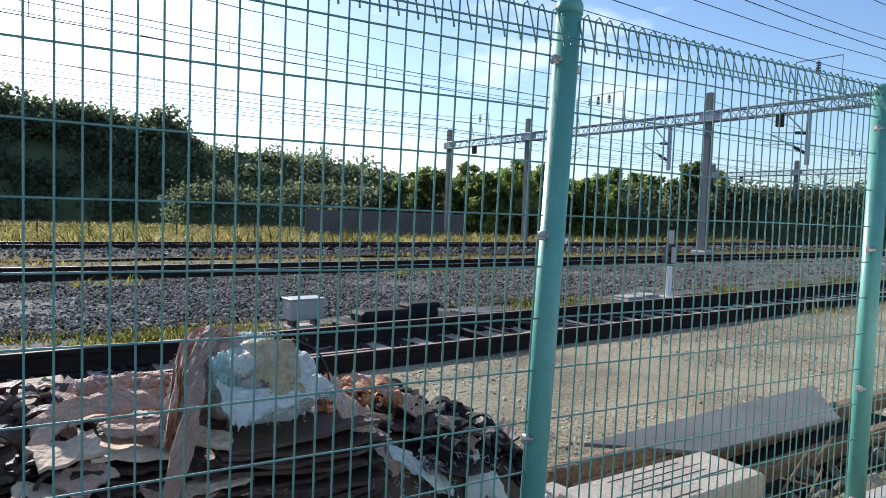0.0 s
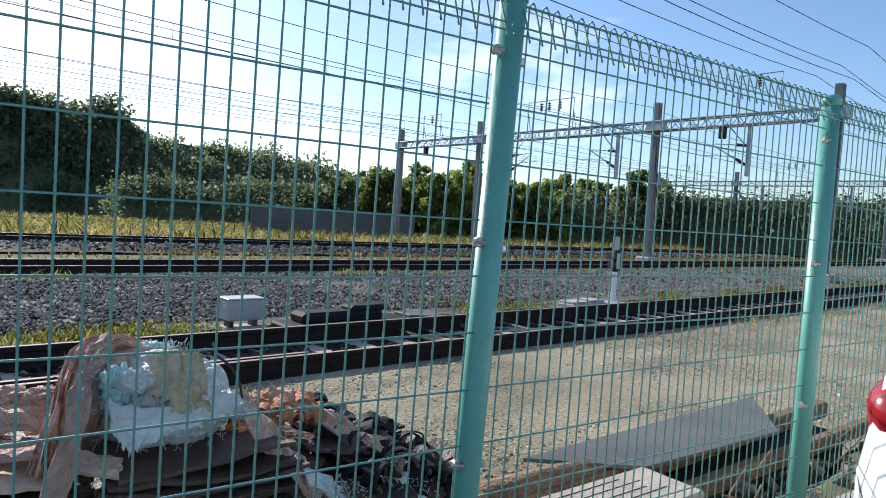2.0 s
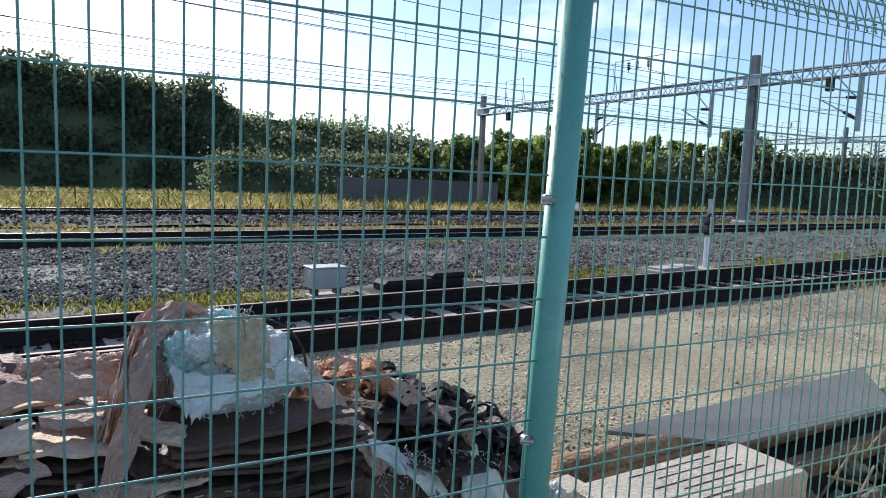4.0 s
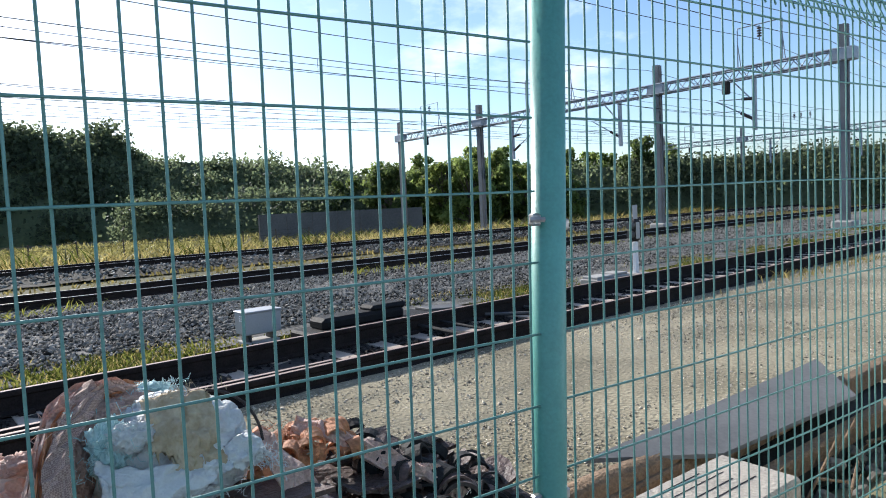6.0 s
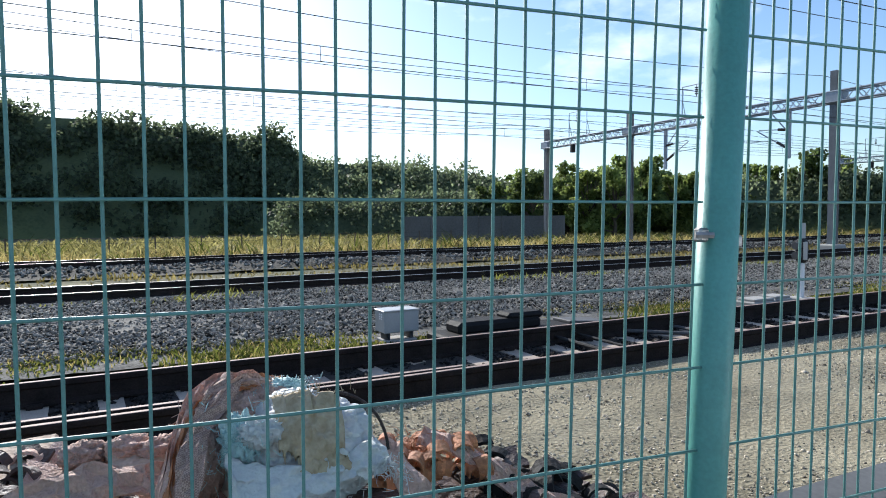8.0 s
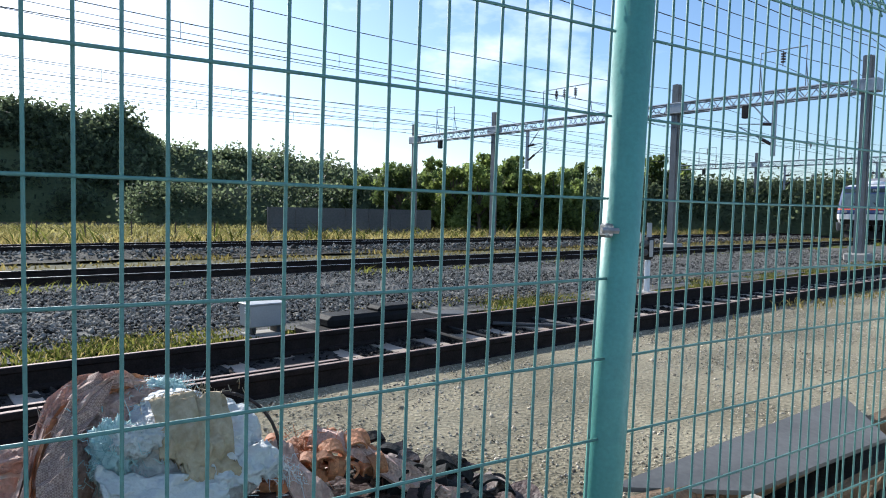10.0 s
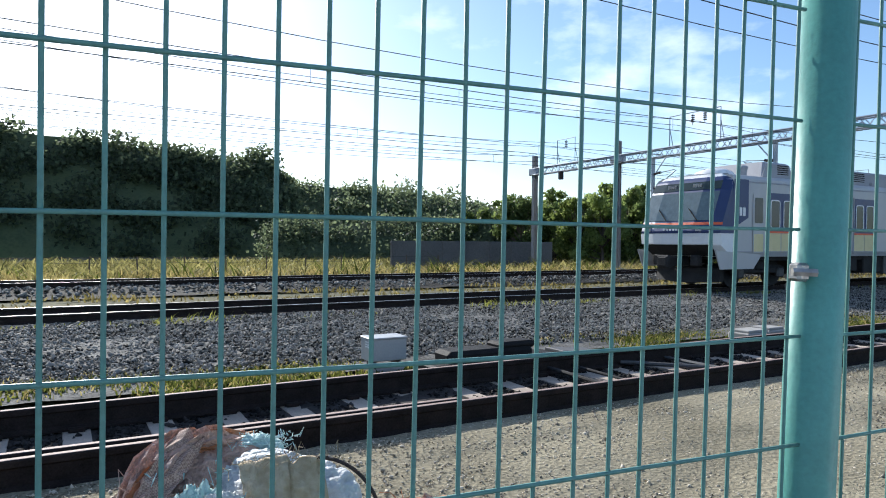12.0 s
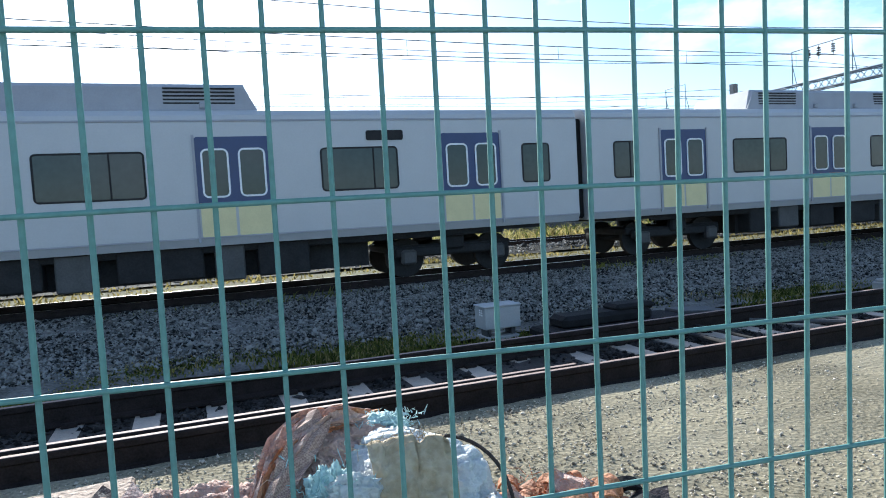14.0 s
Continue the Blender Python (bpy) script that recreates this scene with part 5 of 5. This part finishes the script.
def make_sack():
    e = new("torn_sack")
    tagged(e, "torn white woven sack stuffed with rags on the heap", "sack")
    random.seed(5)
    part("sack", stuffed((-0.625, 0.69, 0.645), (0.195, 0.185, 0.155), 1.3, 0.20), M_SACK, e, smooth=True)
    part("rag", stuffed((-0.79, 0.75, 0.735), (0.095, 0.10, 0.075), 2.1, 0.22, 80, 44), M_PINK, e, "pink brown rag", smooth=True)
    part("rag", stuffed((-0.85, 0.64, 0.68), (0.055, 0.09, 0.10), 7.7, 0.22, 70, 40), M_PINK, e, "pink brown rag", smooth=True)
    part("rag", stuffed((-0.70, 0.80, 0.765), (0.10, 0.07, 0.04), 4.2, 0.22, 70, 40), M_PINK, e, "pink brown rag", smooth=True)
    part("teal_wad", blob(Geo(), (-0.655, 0.80, 0.782), (0.065, 0.05, 0.026), 0.3, 4, 3.4, 70, 34, fold=0.3), M_TEAL, e, "teal and white fibre wad", smooth=True)
    part("teal_wad", blob(Geo(), (-0.775, 0.57, 0.725), (0.05, 0.04, 0.075), 0.3, 4, 5.4, 70, 34, fold=0.35), M_TEAL, e, "teal and white fibre wad", smooth=True)
    part("teal_wad", blob(Geo(), (-0.735, 0.535, 0.755), (0.05, 0.03, 0.035), 0.3, 4, 8.1, 60, 30, fold=0.35), M_SACK, e, "white fibre wad", smooth=True)
    # the torn mouth hangs down in folds, one corner to a point
    part("white_flap", drape([(-0.815, 0.53, 0.72), (-0.74, 0.505, 0.70), (-0.66, 0.50, 0.68), (-0.57, 0.50, 0.67)], [(-0.805, 0.45, 0.655), (-0.775, 0.405, 0.60), (-0.69, 0.44, 0.635), (-0.58, 0.46, 0.63)], 44, 20, 0.014, 0.034, 0.005, 8.4, 0.12), M_SACK, e, "hanging white flap", smooth=True)
    part("white_flap", drape([(-0.60, 0.515, 0.70), (-0.53, 0.53, 0.70), (-0.46, 0.58, 0.70)], [(-0.60, 0.475, 0.635), (-0.51, 0.49, 0.645), (-0.43, 0.52, 0.655)], 34, 14, 0.012, 0.034, 0.005, 3.1, 0.18), M_SACK, e, "hanging white flap", smooth=True)
    part("hole_rim", Geo().tube([(-0.565 + 0.128 * math.sin(0.157 * k), 0.60 - 0.004 * k, 0.67 + 0.142 * math.cos(0.157 * k)) for k in range(11)], 0.0038, 8), M_HIDE, e, "dark bound rim")
    part("card", drape([(-0.70, 0.615, 0.812), (-0.62, 0.595, 0.822), (-0.545, 0.605, 0.806)], [(-0.695, 0.520, 0.72), (-0.63, 0.492, 0.675), (-0.55, 0.515, 0.70)], 30, 24, 0.022, 0.026, 0.006, 2.4, 0.22), M_CARD, e, "yellowed card scrap", smooth=True)
    part("card", drape([(-0.66, 0.505, 0.70), (-0.55, 0.51, 0.70)], [(-0.65, 0.485, 0.64), (-0.54, 0.49, 0.655)], 18, 8, 0.010, 0.016, 0.004, 6.4, 0.25), M_CARD, e, "torn yellowed card", smooth=True)
    for k in range(12):
        a, b = random.uniform(-0.04, 0.04), random.uniform(-0.05, 0.05)
        ribbon("rag_strip", e, [(-0.69 + a, 0.84 + b, 0.785), (-0.79 + a, 0.75 + b, 0.815 + random.uniform(-0.015, 0.008)), (-0.875 + 0.5 * a, 0.63 + b, 0.765), (-0.915 + 0.5 * a, 0.54 + b, 0.67), (-0.94 + a, 0.48 + b, 0.56 + 0.3 * a)], random.uniform(0.014, 0.03), 0.004, random.choice((M_PINK, M_PINK, M_PALE, M_ORANGE_S)), "crumpled strip of rag", 0.010)
    fray(e, (-0.78, 0.53, 0.73), (0.07, 0.03, 0.09), 130, 0.03, M_TEAL)
    fray(e, (-0.655, 0.79, 0.797), (0.09, 0.05, 0.010), 150, 0.014, M_TEAL)
    fray(e, (-0.85, 0.62, 0.74), (0.07, 0.08, 0.07), 90, 0.06, M_PINK)
    fray(e, (-0.62, 0.60, 0.815), (0.10, 0.02, 0.01), 70, 0.025, M_CARD)
    fray(e, (-0.45, 0.50, 0.65), (0.04, 0.03, 0.03), 80, 0.03, M_SACK)
    fray(e, (-0.67, 0.44, 0.62), (0.14, 0.02, 0.02), 70, 0.03, M_SACK)


make_heap()
make_sack()


# ---- timbers and sheet beside the fence ----
def timber(name, c, s, rz, material, label, cat, grooves=0, ry=0.0):
    e = new(name)
    e.matrix_basis = pose(*c, 0, ry, rz)
    tagged(e, label, cat)
    part("block", Geo().box((0, 0, 0), s, bev=0.012), material, e)
    for k in range(grooves):
        y = -s[1] / 2 + s[1] * (k + 0.6 + random.uniform(0, 0.8)) / (grooves + 1)
        part("crack", Geo().box((random.uniform(-0.2, 0.2) * s[0], y, s[2] / 2 + 0.0005), (s[0] * random.uniform(0.25, 0.58), random.uniform(0.003, 0.007), 0.003)), M_UNDER, e, "dark drying crack")
    return e


timber("timber_beam", (1.10, 0.46, -0.02), (0.98, 0.34, 0.24), 3.5, M_TIMBER, "weathered grey timber beam with drying cracks", "timber", 5)
timber("timber_beam", (1.10, 0.50, -0.255), (1.3, 0.4, 0.225), 3.5, M_TIMBER, "weathered grey timber beam on the ground", "timber", 2)
timber("timber_offcut", (0.66, 0.70, -0.02), (0.16, 0.14, 0.14), 10, M_TIMBER, "short sawn timber offcut", "timber")
timber("timber_beam", (0.70, 0.80, -0.235), (0.5, 0.3, 0.27), 8, M_BROWNWOOD, "brown timber on the ground", "timber")
log_g = Geo().tube([(0.72, 0.84, 0.0), (1.1, 0.86, 0.02), (1.5, 0.89, 0.015), (1.72, 0.93, 0.0)], 0.085, 14, True, 0.06)
log_g.v = [(x + 0.012 * noise.noise(Vector((x * 9, y * 22, z * 22))), y + 0.02 * noise.noise(Vector((x * 5, y * 22, z * 22 + 4))), z + 0.02 * noise.noise(Vector((x * 5, y * 22, z * 22)))) for x, y, z in log_g.v]
lg_ = tagged(new("log"), "split brown log with rough bark", "log")
part("bark", log_g, M_BROWNWOOD, lg_, smooth=True)
timber("rail_beam", (2.5, 0.93, -0.03), (3.4, 0.09, 0.12), 5, M_BROWNWOOD, "dark rusty beam lying along the fence", "beam")
timber("rail_beam", (3.0, 0.72, -0.10), (3.6, 0.08, 0.10), 4, M_BROWNWOOD, "dark rusty beam lying along the fence", "beam")
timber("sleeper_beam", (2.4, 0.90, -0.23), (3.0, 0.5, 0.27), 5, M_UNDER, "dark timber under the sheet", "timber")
sh = tagged(new("grey_sheet"), "smooth grey sheet lying on the beams", "sheet")
SHEET = [(1.10, 0.99, 0.10), (1.70, 0.73, 0.05), (3.00, 0.76, 0.05), (3.47, 1.22, 0.10)]
part("panel", Geo().add(SHEET + [(x, y, z - 0.02) for x, y, z in SHEET], [(0, 1, 2, 3), (7, 6, 5, 4), (0, 4, 5, 1), (1, 5, 6, 2), (2, 6, 7, 3), (3, 7, 4, 0)]), M_SHEET, sh)
white_bag = tagged(new("white_bag"), "small crumpled white bag on the timber", "bag")
part("bag", blob(Geo(), (0.52, 0.62, 0.0), (0.085, 0.08, 0.11), 0.3, 2.6, 3.7, 40, 22, fold=0.4), M_SACK, white_bag, smooth=True)
part("crust", blob(Geo(), (0.60, 0.82, 0.02), (0.06, 0.05, 0.06), 0.4, 4, 1.7, 24, 14, fold=0.3), M_CARD, white_bag, smooth=True)


def make_rubble():
    n = 260
    g = Geo()
    random.seed(3)
    for k in range(n):
        x, y = random.uniform(1.7, 5.2), random.uniform(0.15, 0.75)
        s = random.uniform(0.02, 0.09)
        z = -0.36 + max(0, 0.33 - 0.35 * abs(y - 0.3)) * (0.3 + 0.7 * random.random())
        g.box((x, y, z), (s * 1.5, s, s * 0.6), m=pose(0, 0, 0, random.uniform(0, 60), random.uniform(0, 60), random.uniform(0, 180)), bev=s * 0.12)
    tagged(part("rubble", g, M_RUBBLE), "broken stones and concrete bits by the fence", "rubble", kind="stuff")
    g = Geo()
    for k in range(46):
        x, y = random.uniform(1.75, 5.0), random.uniform(0.2, 0.7)
        g.tube([(x, y, -0.1 + random.uniform(-0.1, 0.12)), (x + random.uniform(-0.3, 0.3), y + random.uniform(-0.1, 0.1), -0.06 + random.uniform(-0.1, 0.14))], random.uniform(0.003, 0.008), 6)
    tagged(part("twigs", g, M_BROWNWOOD), "dry sticks among the rubble", "sticks", kind="stuff")
    xs, ys = np.linspace(1.6, 5.4, 40), np.linspace(0.1, 0.95, 12)
    vs = [(x, y, -0.38 + 0.26 * math.exp(-((y - 0.35) / 0.25) ** 2) * (0.7 + 0.6 * noise.noise(Vector((x * 2, y * 5, 0)))) * min(1, (x - 1.6) * 3)) for x in xs for y in ys]
    fs = [(i * 12 + j, (i + 1) * 12 + j, (i + 1) * 12 + j + 1, i * 12 + j + 1) for i in range(39) for j in range(11)]
    tagged(part("soil_bank", Geo().add(vs, fs), M_GROUND), "bank of soil and debris along the fence", kind="structure")


make_rubble()


# ---- white car parked on the pavement side ----
def make_car_parked():
    e = new("parked_car")
    e.matrix_basis = pose(0.87, -0.55, 0.0)
    tagged(e, "glossy white hatchback parked beside the fence", "car")
    # outline from the tail (x = 0) to the nose, by stations: x, half width, bottom, shoulder, roof half width, roof
    st = [(-0.09, 0.80, 0.36, 0.64, 0.66, 0.70), (0.0, 0.87, 0.30, 0.76, 0.66, 0.80), (0.06, 0.86, 0.30, 0.95, 0.62, 1.00), (0.22, 0.88, 0.28, 1.00, 0.60, 1.34), (0.6, 0.90, 0.26, 1.00, 0.62, 1.47), (1.6, 0.90, 0.24, 0.98, 0.64, 1.50),
          (2.3, 0.90, 0.24, 0.95, 0.62, 1.44), (2.9, 0.90, 0.24, 0.93, 0.66, 1.02), (3.6, 0.87, 0.25, 0.86, 0.66, 0.90), (4.0, 0.74, 0.30, 0.70, 0.55, 0.72)]
    vs, n = [], 10
    for x, hw, b, s, rw, r in st:
        vs += [(x, -0.9 + q * w, z) for q, w, z in ((-1, hw * 0.9, b), (-1, hw, b + 0.2), (-1, hw, s - 0.12), (-1, hw * 0.97, s), (-1, rw, r), (1, rw, r), (1, hw * 0.97, s), (1, hw, s - 0.12), (1, hw, b + 0.2), (1, hw * 0.9, b))]
    fs = [(i * n + k, i * n + (k + 1) % n, (i + 1) * n + (k + 1) % n, (i + 1) * n + k) for i in range(len(st) - 1) for k in range(n)]
    fs += [tuple(range(n))[::-1], tuple((len(st) - 1) * n + k for k in range(n))]
    body = part("body", Geo().add(vs, fs), M_CARW, e, "glossy white bodywork", smooth=True)
    for k in (-1, 1):
        part("tail_lamp", blob(Geo(), (0.13, -0.9 + k * 0.80, 0.80), (0.14, 0.10, 0.11), 0.05, 1.5, 2.0, 28, 18), M_LAMPRED, e, "red tail lamp", smooth=True)
        for x in (0.75, 3.1):
            w = part("wheel", Geo().tube([(x, -0.9 + k * 0.70, 0.31), (x, -0.9 + k * 0.905, 0.31)], 0.31, 28), M_BLACK, e, "black tyre")
            part("rim", Geo().tube([(x, -0.9 + k * 0.80, 0.31), (x, -0.9 + k * 0.915, 0.31)], 0.2, 20), M_STEEL, w, "grey rim")
        part("side_glass", Geo().add([(0.6, -0.9 + k * 0.885, 1.02), (2.6, -0.9 + k * 0.885, 0.98), (2.2, -0.9 + k * 0.70, 1.40), (0.7, -0.9 + k * 0.70, 1.42)], [(0, 1, 2, 3)]), M_GLASS, e, "dark side window")
    part("rear_glass", Geo().add([(0.06, -1.5, 1.04), (0.06, -0.3, 1.04), (0.22, -0.38, 1.36), (0.22, -1.42, 1.36)], [(0, 1, 2, 3)]), M_GLASS, e, "dark rear window")
    part("number_plate", Geo().box((-0.01, -0.9, 0.62), (0.02, 0.5, 0.12)), M_WHITE, e)


make_car_parked()


# ---- trees, hill, wall, building ----
def leaves(centres, radii, n, size, seed):
    """Leaf clumps scattered over the shells of many lobes, as small tilted quads."""
    r = np.random.default_rng(seed)
    C, R = np.asarray(centres, float), np.asarray(radii, float)
    area = R.prod(1) ** (2 / 3)
    k = r.choice(len(C), n, p=area / area.sum())
    d = r.normal(size=(n, 3))
    d /= np.linalg.norm(d, axis=1)[:, None]
    P = C[k] + R[k] * (d * (0.25 + 0.85 * r.random((n, 1)) ** 0.6) + r.normal(0, 0.16, (n, 3)))
    a = r.normal(size=(n, 3)) + d * 0.6
    a /= np.linalg.norm(a, axis=1)[:, None]
    b = np.cross(a, r.normal(size=(n, 3)))
    b /= np.linalg.norm(b, axis=1)[:, None]
    c = np.cross(a, b)
    s = size * (0.5 + r.random((n, 1)))
    V = np.stack([P - b * s - c * s * 0.6, P + b * s - c * s * 0.5, P + b * s * 0.7 + c * s * 0.7, P - b * s * 0.8 + c * s * 0.6], 1).reshape(-1, 3)
    return V, np.arange(4 * n).reshape(-1, 4)


def make_tree(h, w, seed, leaf, n=7500):
    """Tapered trunk, limbs and a crown of many leaf clumps with gaps."""
    rr = random.Random(seed)
    e = new("tree")
    g = Geo().tube([(0, 0, -0.6), (0.05 * h * rr.uniform(-1, 1), 0, h * 0.3), (0.06 * h * rr.uniform(-1, 1), 0.03 * h, h * 0.75)], 0.035 * h, 8, True, 0.008 * h)
    cs, rs = [], []
    for k in range(26):
        a, t = rr.uniform(0, 6.28), rr.uniform(0.10, 0.97)
        q = w * (1.05 - 0.75 * abs(t - 0.45) ** 1.2) * rr.uniform(0.25, 0.8)
        c = (q * math.cos(a), q * math.sin(a), h * t)
        cs.append(c)
        f = rr.uniform(0.18, 0.40) * w * (1.1 - 0.5 * t)
        rs.append((f, f, f * rr.uniform(0.7, 1.1)))
        g.tube([(0, 0, h * t * 0.55), (c[0] * 0.6, c[1] * 0.6, h * t * 0.85), c], 0.012 * h, 5, True, 0.004 * h)
    part("trunk", g, M_BARK, e)
    V, F = leaves(cs, rs, n, 0.017 * h + 0.02, seed)
    part("crown", raw_mesh("crown", V, F, leaf), None, e, "uneven leafy crown")
    return e


def place_trees():
    kinds = [make_tree(6.0, 3.0, 11, M_TREE), make_tree(5.4, 2.5, 12, M_TREE_B), make_tree(6.6, 2.8, 13, M_TREE), make_tree(4.4, 2.6, 14, M_TREE_B)]
    lab = ["dark green broadleaf tree", "light green broadleaf tree", "tall dark green broadleaf tree", "low light green bushy tree"]
    for t, l in zip(kinds, lab):
        tagged(t, l + " beyond the tracks", "tree", "trees beyond the tracks")
    rr = random.Random(4)
    spots = [(37.0, 43.0, 1, 1.05), (39.4, 56, 0, 1.12), (43.0, 56, 2, 0.92), (50, 55, 0, 1.2), (36.0, 57, 0, 0.9)]
    spots += [(u, 41 + rr.uniform(-1.5, 4), rr.randrange(4), rr.uniform(0.78, 1.05)) for u in np.arange(38, 92, 2.0)]
    spots += [(u, 49 + rr.uniform(-2, 4), rr.choice((0, 2)), rr.uniform(0.95, 1.2)) for u in np.arange(36, 125, 3.0)]
    spots += [(60, 39, 2, 1.2), (66, 38, 2, 1.15)]
    used = set()
    for u, v, k, s in spots:
        m = RAIL @ pose(u, v, float(land(v)) - 0.1, 0, 0, rr.uniform(0, 360))
        if k not in used:
            used.add(k)
            t = kinds[k]
            t.matrix_basis = m
        else:
            t = copy_thing(kinds[k], m)
        t.scale = (s, s, s)


place_trees()


def make_woods(name, ridge, n, size, seed, label, depth=18.0):
    """A wooded slope: lobes that climb from the foot to the ridge line, as one mass of leaf clumps."""
    r = np.random.default_rng(seed)
    az = np.radians([a for a, _, _ in ridge])
    dist, top = [d for _, d, _ in ridge], [t for _, _, t in ridge]
    cs, rs = [], []
    lobes = 460
    for k in range(lobes):
        a = r.uniform(az[0], az[-1])
        d, t = np.interp(a, az, dist), np.interp(a, az, top) * (0.97 + 0.09 * math.sin(a * 70 + 3 * math.sin(a * 31)) * r.random())
        f = r.random() ** 0.45
        rad = r.uniform(1.6, 3.0) * (np.mean(dist) / 95)
        z = -1 + (t - rad * 0.75 + 1) * f * r.uniform(0.92, 1.0)
        dd = d + depth * f + r.uniform(-2, 2)
        cs.append((math.sin(a) * dd - 1, math.cos(a) * dd - 1, z))
        rs.append((rad * r.uniform(1.0, 1.5), rad * 1.2, rad * r.uniform(0.8, 1.2)))
    V, F = leaves(cs, rs, n, size, seed)
    tagged(new(name, raw_mesh(name, V, F, M_HILL)), label, "woods", kind="stuff")
    # the slope under the trees
    vs, fs = [], []
    aa = np.linspace(az[0], az[-1], 60)
    for a in aa:
        d, t = np.interp(a, az, dist), np.interp(a, az, top)
        for f, z in ((-0.1, -2.0), (0.0, 0.0), (0.45, t * 0.46), (0.9, t * 0.86), (1.6, t * 0.88), (6.0, -2)):
            dd = d + depth * f
            vs.append((math.sin(a) * dd - 1, math.cos(a) * dd - 1, z))
    for i in range(len(aa) - 1):
        fs += [(i * 6 + j, (i + 1) * 6 + j, (i + 1) * 6 + j + 1, i * 6 + j + 1) for j in range(5)]
    tagged(part("hill_slope", Geo().add(vs, fs), M_HILL), "dark wooded hillside", kind="structure")


make_woods("hill_woods", [(-60, 90, 19), (-35, 88, 18), (-15, 88, 17.3), (-12, 88, 17.8), (-8.9, 88, 17.4), (-5.9, 88, 17.5), (-2.9, 88, 16.5), (0.6, 88, 15.4), (5.1, 88, 14.9), (6.5, 88, 15.3), (7.4, 88, 15.4), (8.6, 88, 14.0), (9.5, 88, 10.5), (10.9, 90, 3.0)], 190000, 0.25, 2, "dense dark green woods on the near hill")
make_woods("far_woods", [(5, 190, 23.4), (9.3, 190, 23.1), (11.7, 190, 22.6), (14.5, 190, 21.4), (19.4, 190, 20.2), (22.3, 190, 18.0), (25.7, 190, 15.0), (30, 190, 13), (36, 190, 11.4), (60, 190, 11.5), (85, 190, 12)], 210000, 0.44, 6, "dense dark green woods on the far hill", 40.0)
make_woods("field_hedge", [(8, 66, 3.6), (14, 66, 3.4), (20, 66, 4.2), (26, 64, 4.2), (32, 64, 4.6), (40, 66, 5.0), (70, 70, 6.0)], 90000, 0.13, 8, "green hedge of bushes behind the meadow", 6.0)

wall_e = tagged(new("boundary_wall"), "stained grey concrete boundary wall beyond the tracks", kind="structure")
for k in range(7):
    part("wall_panel", Geo().box((19.4 + 2.0 * k, 40.5, 0.25), (1.98, 0.2, 2.0), bev=0.02), M_WALLC, wall_e, m=RAIL)
fe = tagged(new("field_fence"), "thin field fence of wooden posts and wire", "fence")
for k in range(44):
    part("post", Geo().tube([(-68 + 2.0 * k, 33.2, -0.9), (-68 + 2.0 * k + random.uniform(-0.06, 0.06), 33.2, 0.42)], 0.035, 5), M_BARK, fe, m=RAIL)
for z_ in (0.1, 0.35):
    part("wire", Geo().tube([(-68, 33.2, z_), (18, 33.2, z_)], 0.008, 4), M_WIRE, fe, m=RAIL)


def make_building():
    e = new("station_building")
    e.matrix_basis = RAIL @ pose(108, 33, -0.5)
    tagged(e, "low grey concrete railway building beyond the tracks", "building")
    part("wall", Geo().box((0, 0, 2.6), (16, 8, 5.2)), M_CONCRETE, e)
    part("roof", Geo().box((0, 0, 5.35), (16.8, 8.8, 0.35), bev=0.05), M_CONCRETE, e, "flat overhanging roof")
    for k in range(5):
        for z in (1.5, 3.8):
            w = part("window", Geo().box((-6.4 + 3.2 * k, -4.02, z), (1.8, 0.1, 1.2)), M_GLASS, e, "dark window")
            part("frame", Geo().box((-6.4 + 3.2 * k, -4.05, z), (1.9, 0.08, 0.08)).box((-6.4 + 3.2 * k, -4.05, z), (0.08, 0.08, 1.2)), M_WHITE, w)


make_building()


def motions():
    """The train comes in from far along the main track and runs past at nearly even speed."""
    rows = [(0.0, 193.0), (3.0, 150.0), (6.0, 106.6), (9.0, 62.0), (11.5, 23.2), (12.0, 15.95), (12.5, 8.77), (13.0, 1.56), (13.5, -5.70), (14.0, -13.19)]
    for car, off in train:
        walk(car, [(t, RAIL @ pose(u + off, 14.2, -0.17)) for t, u in rows])


motions()
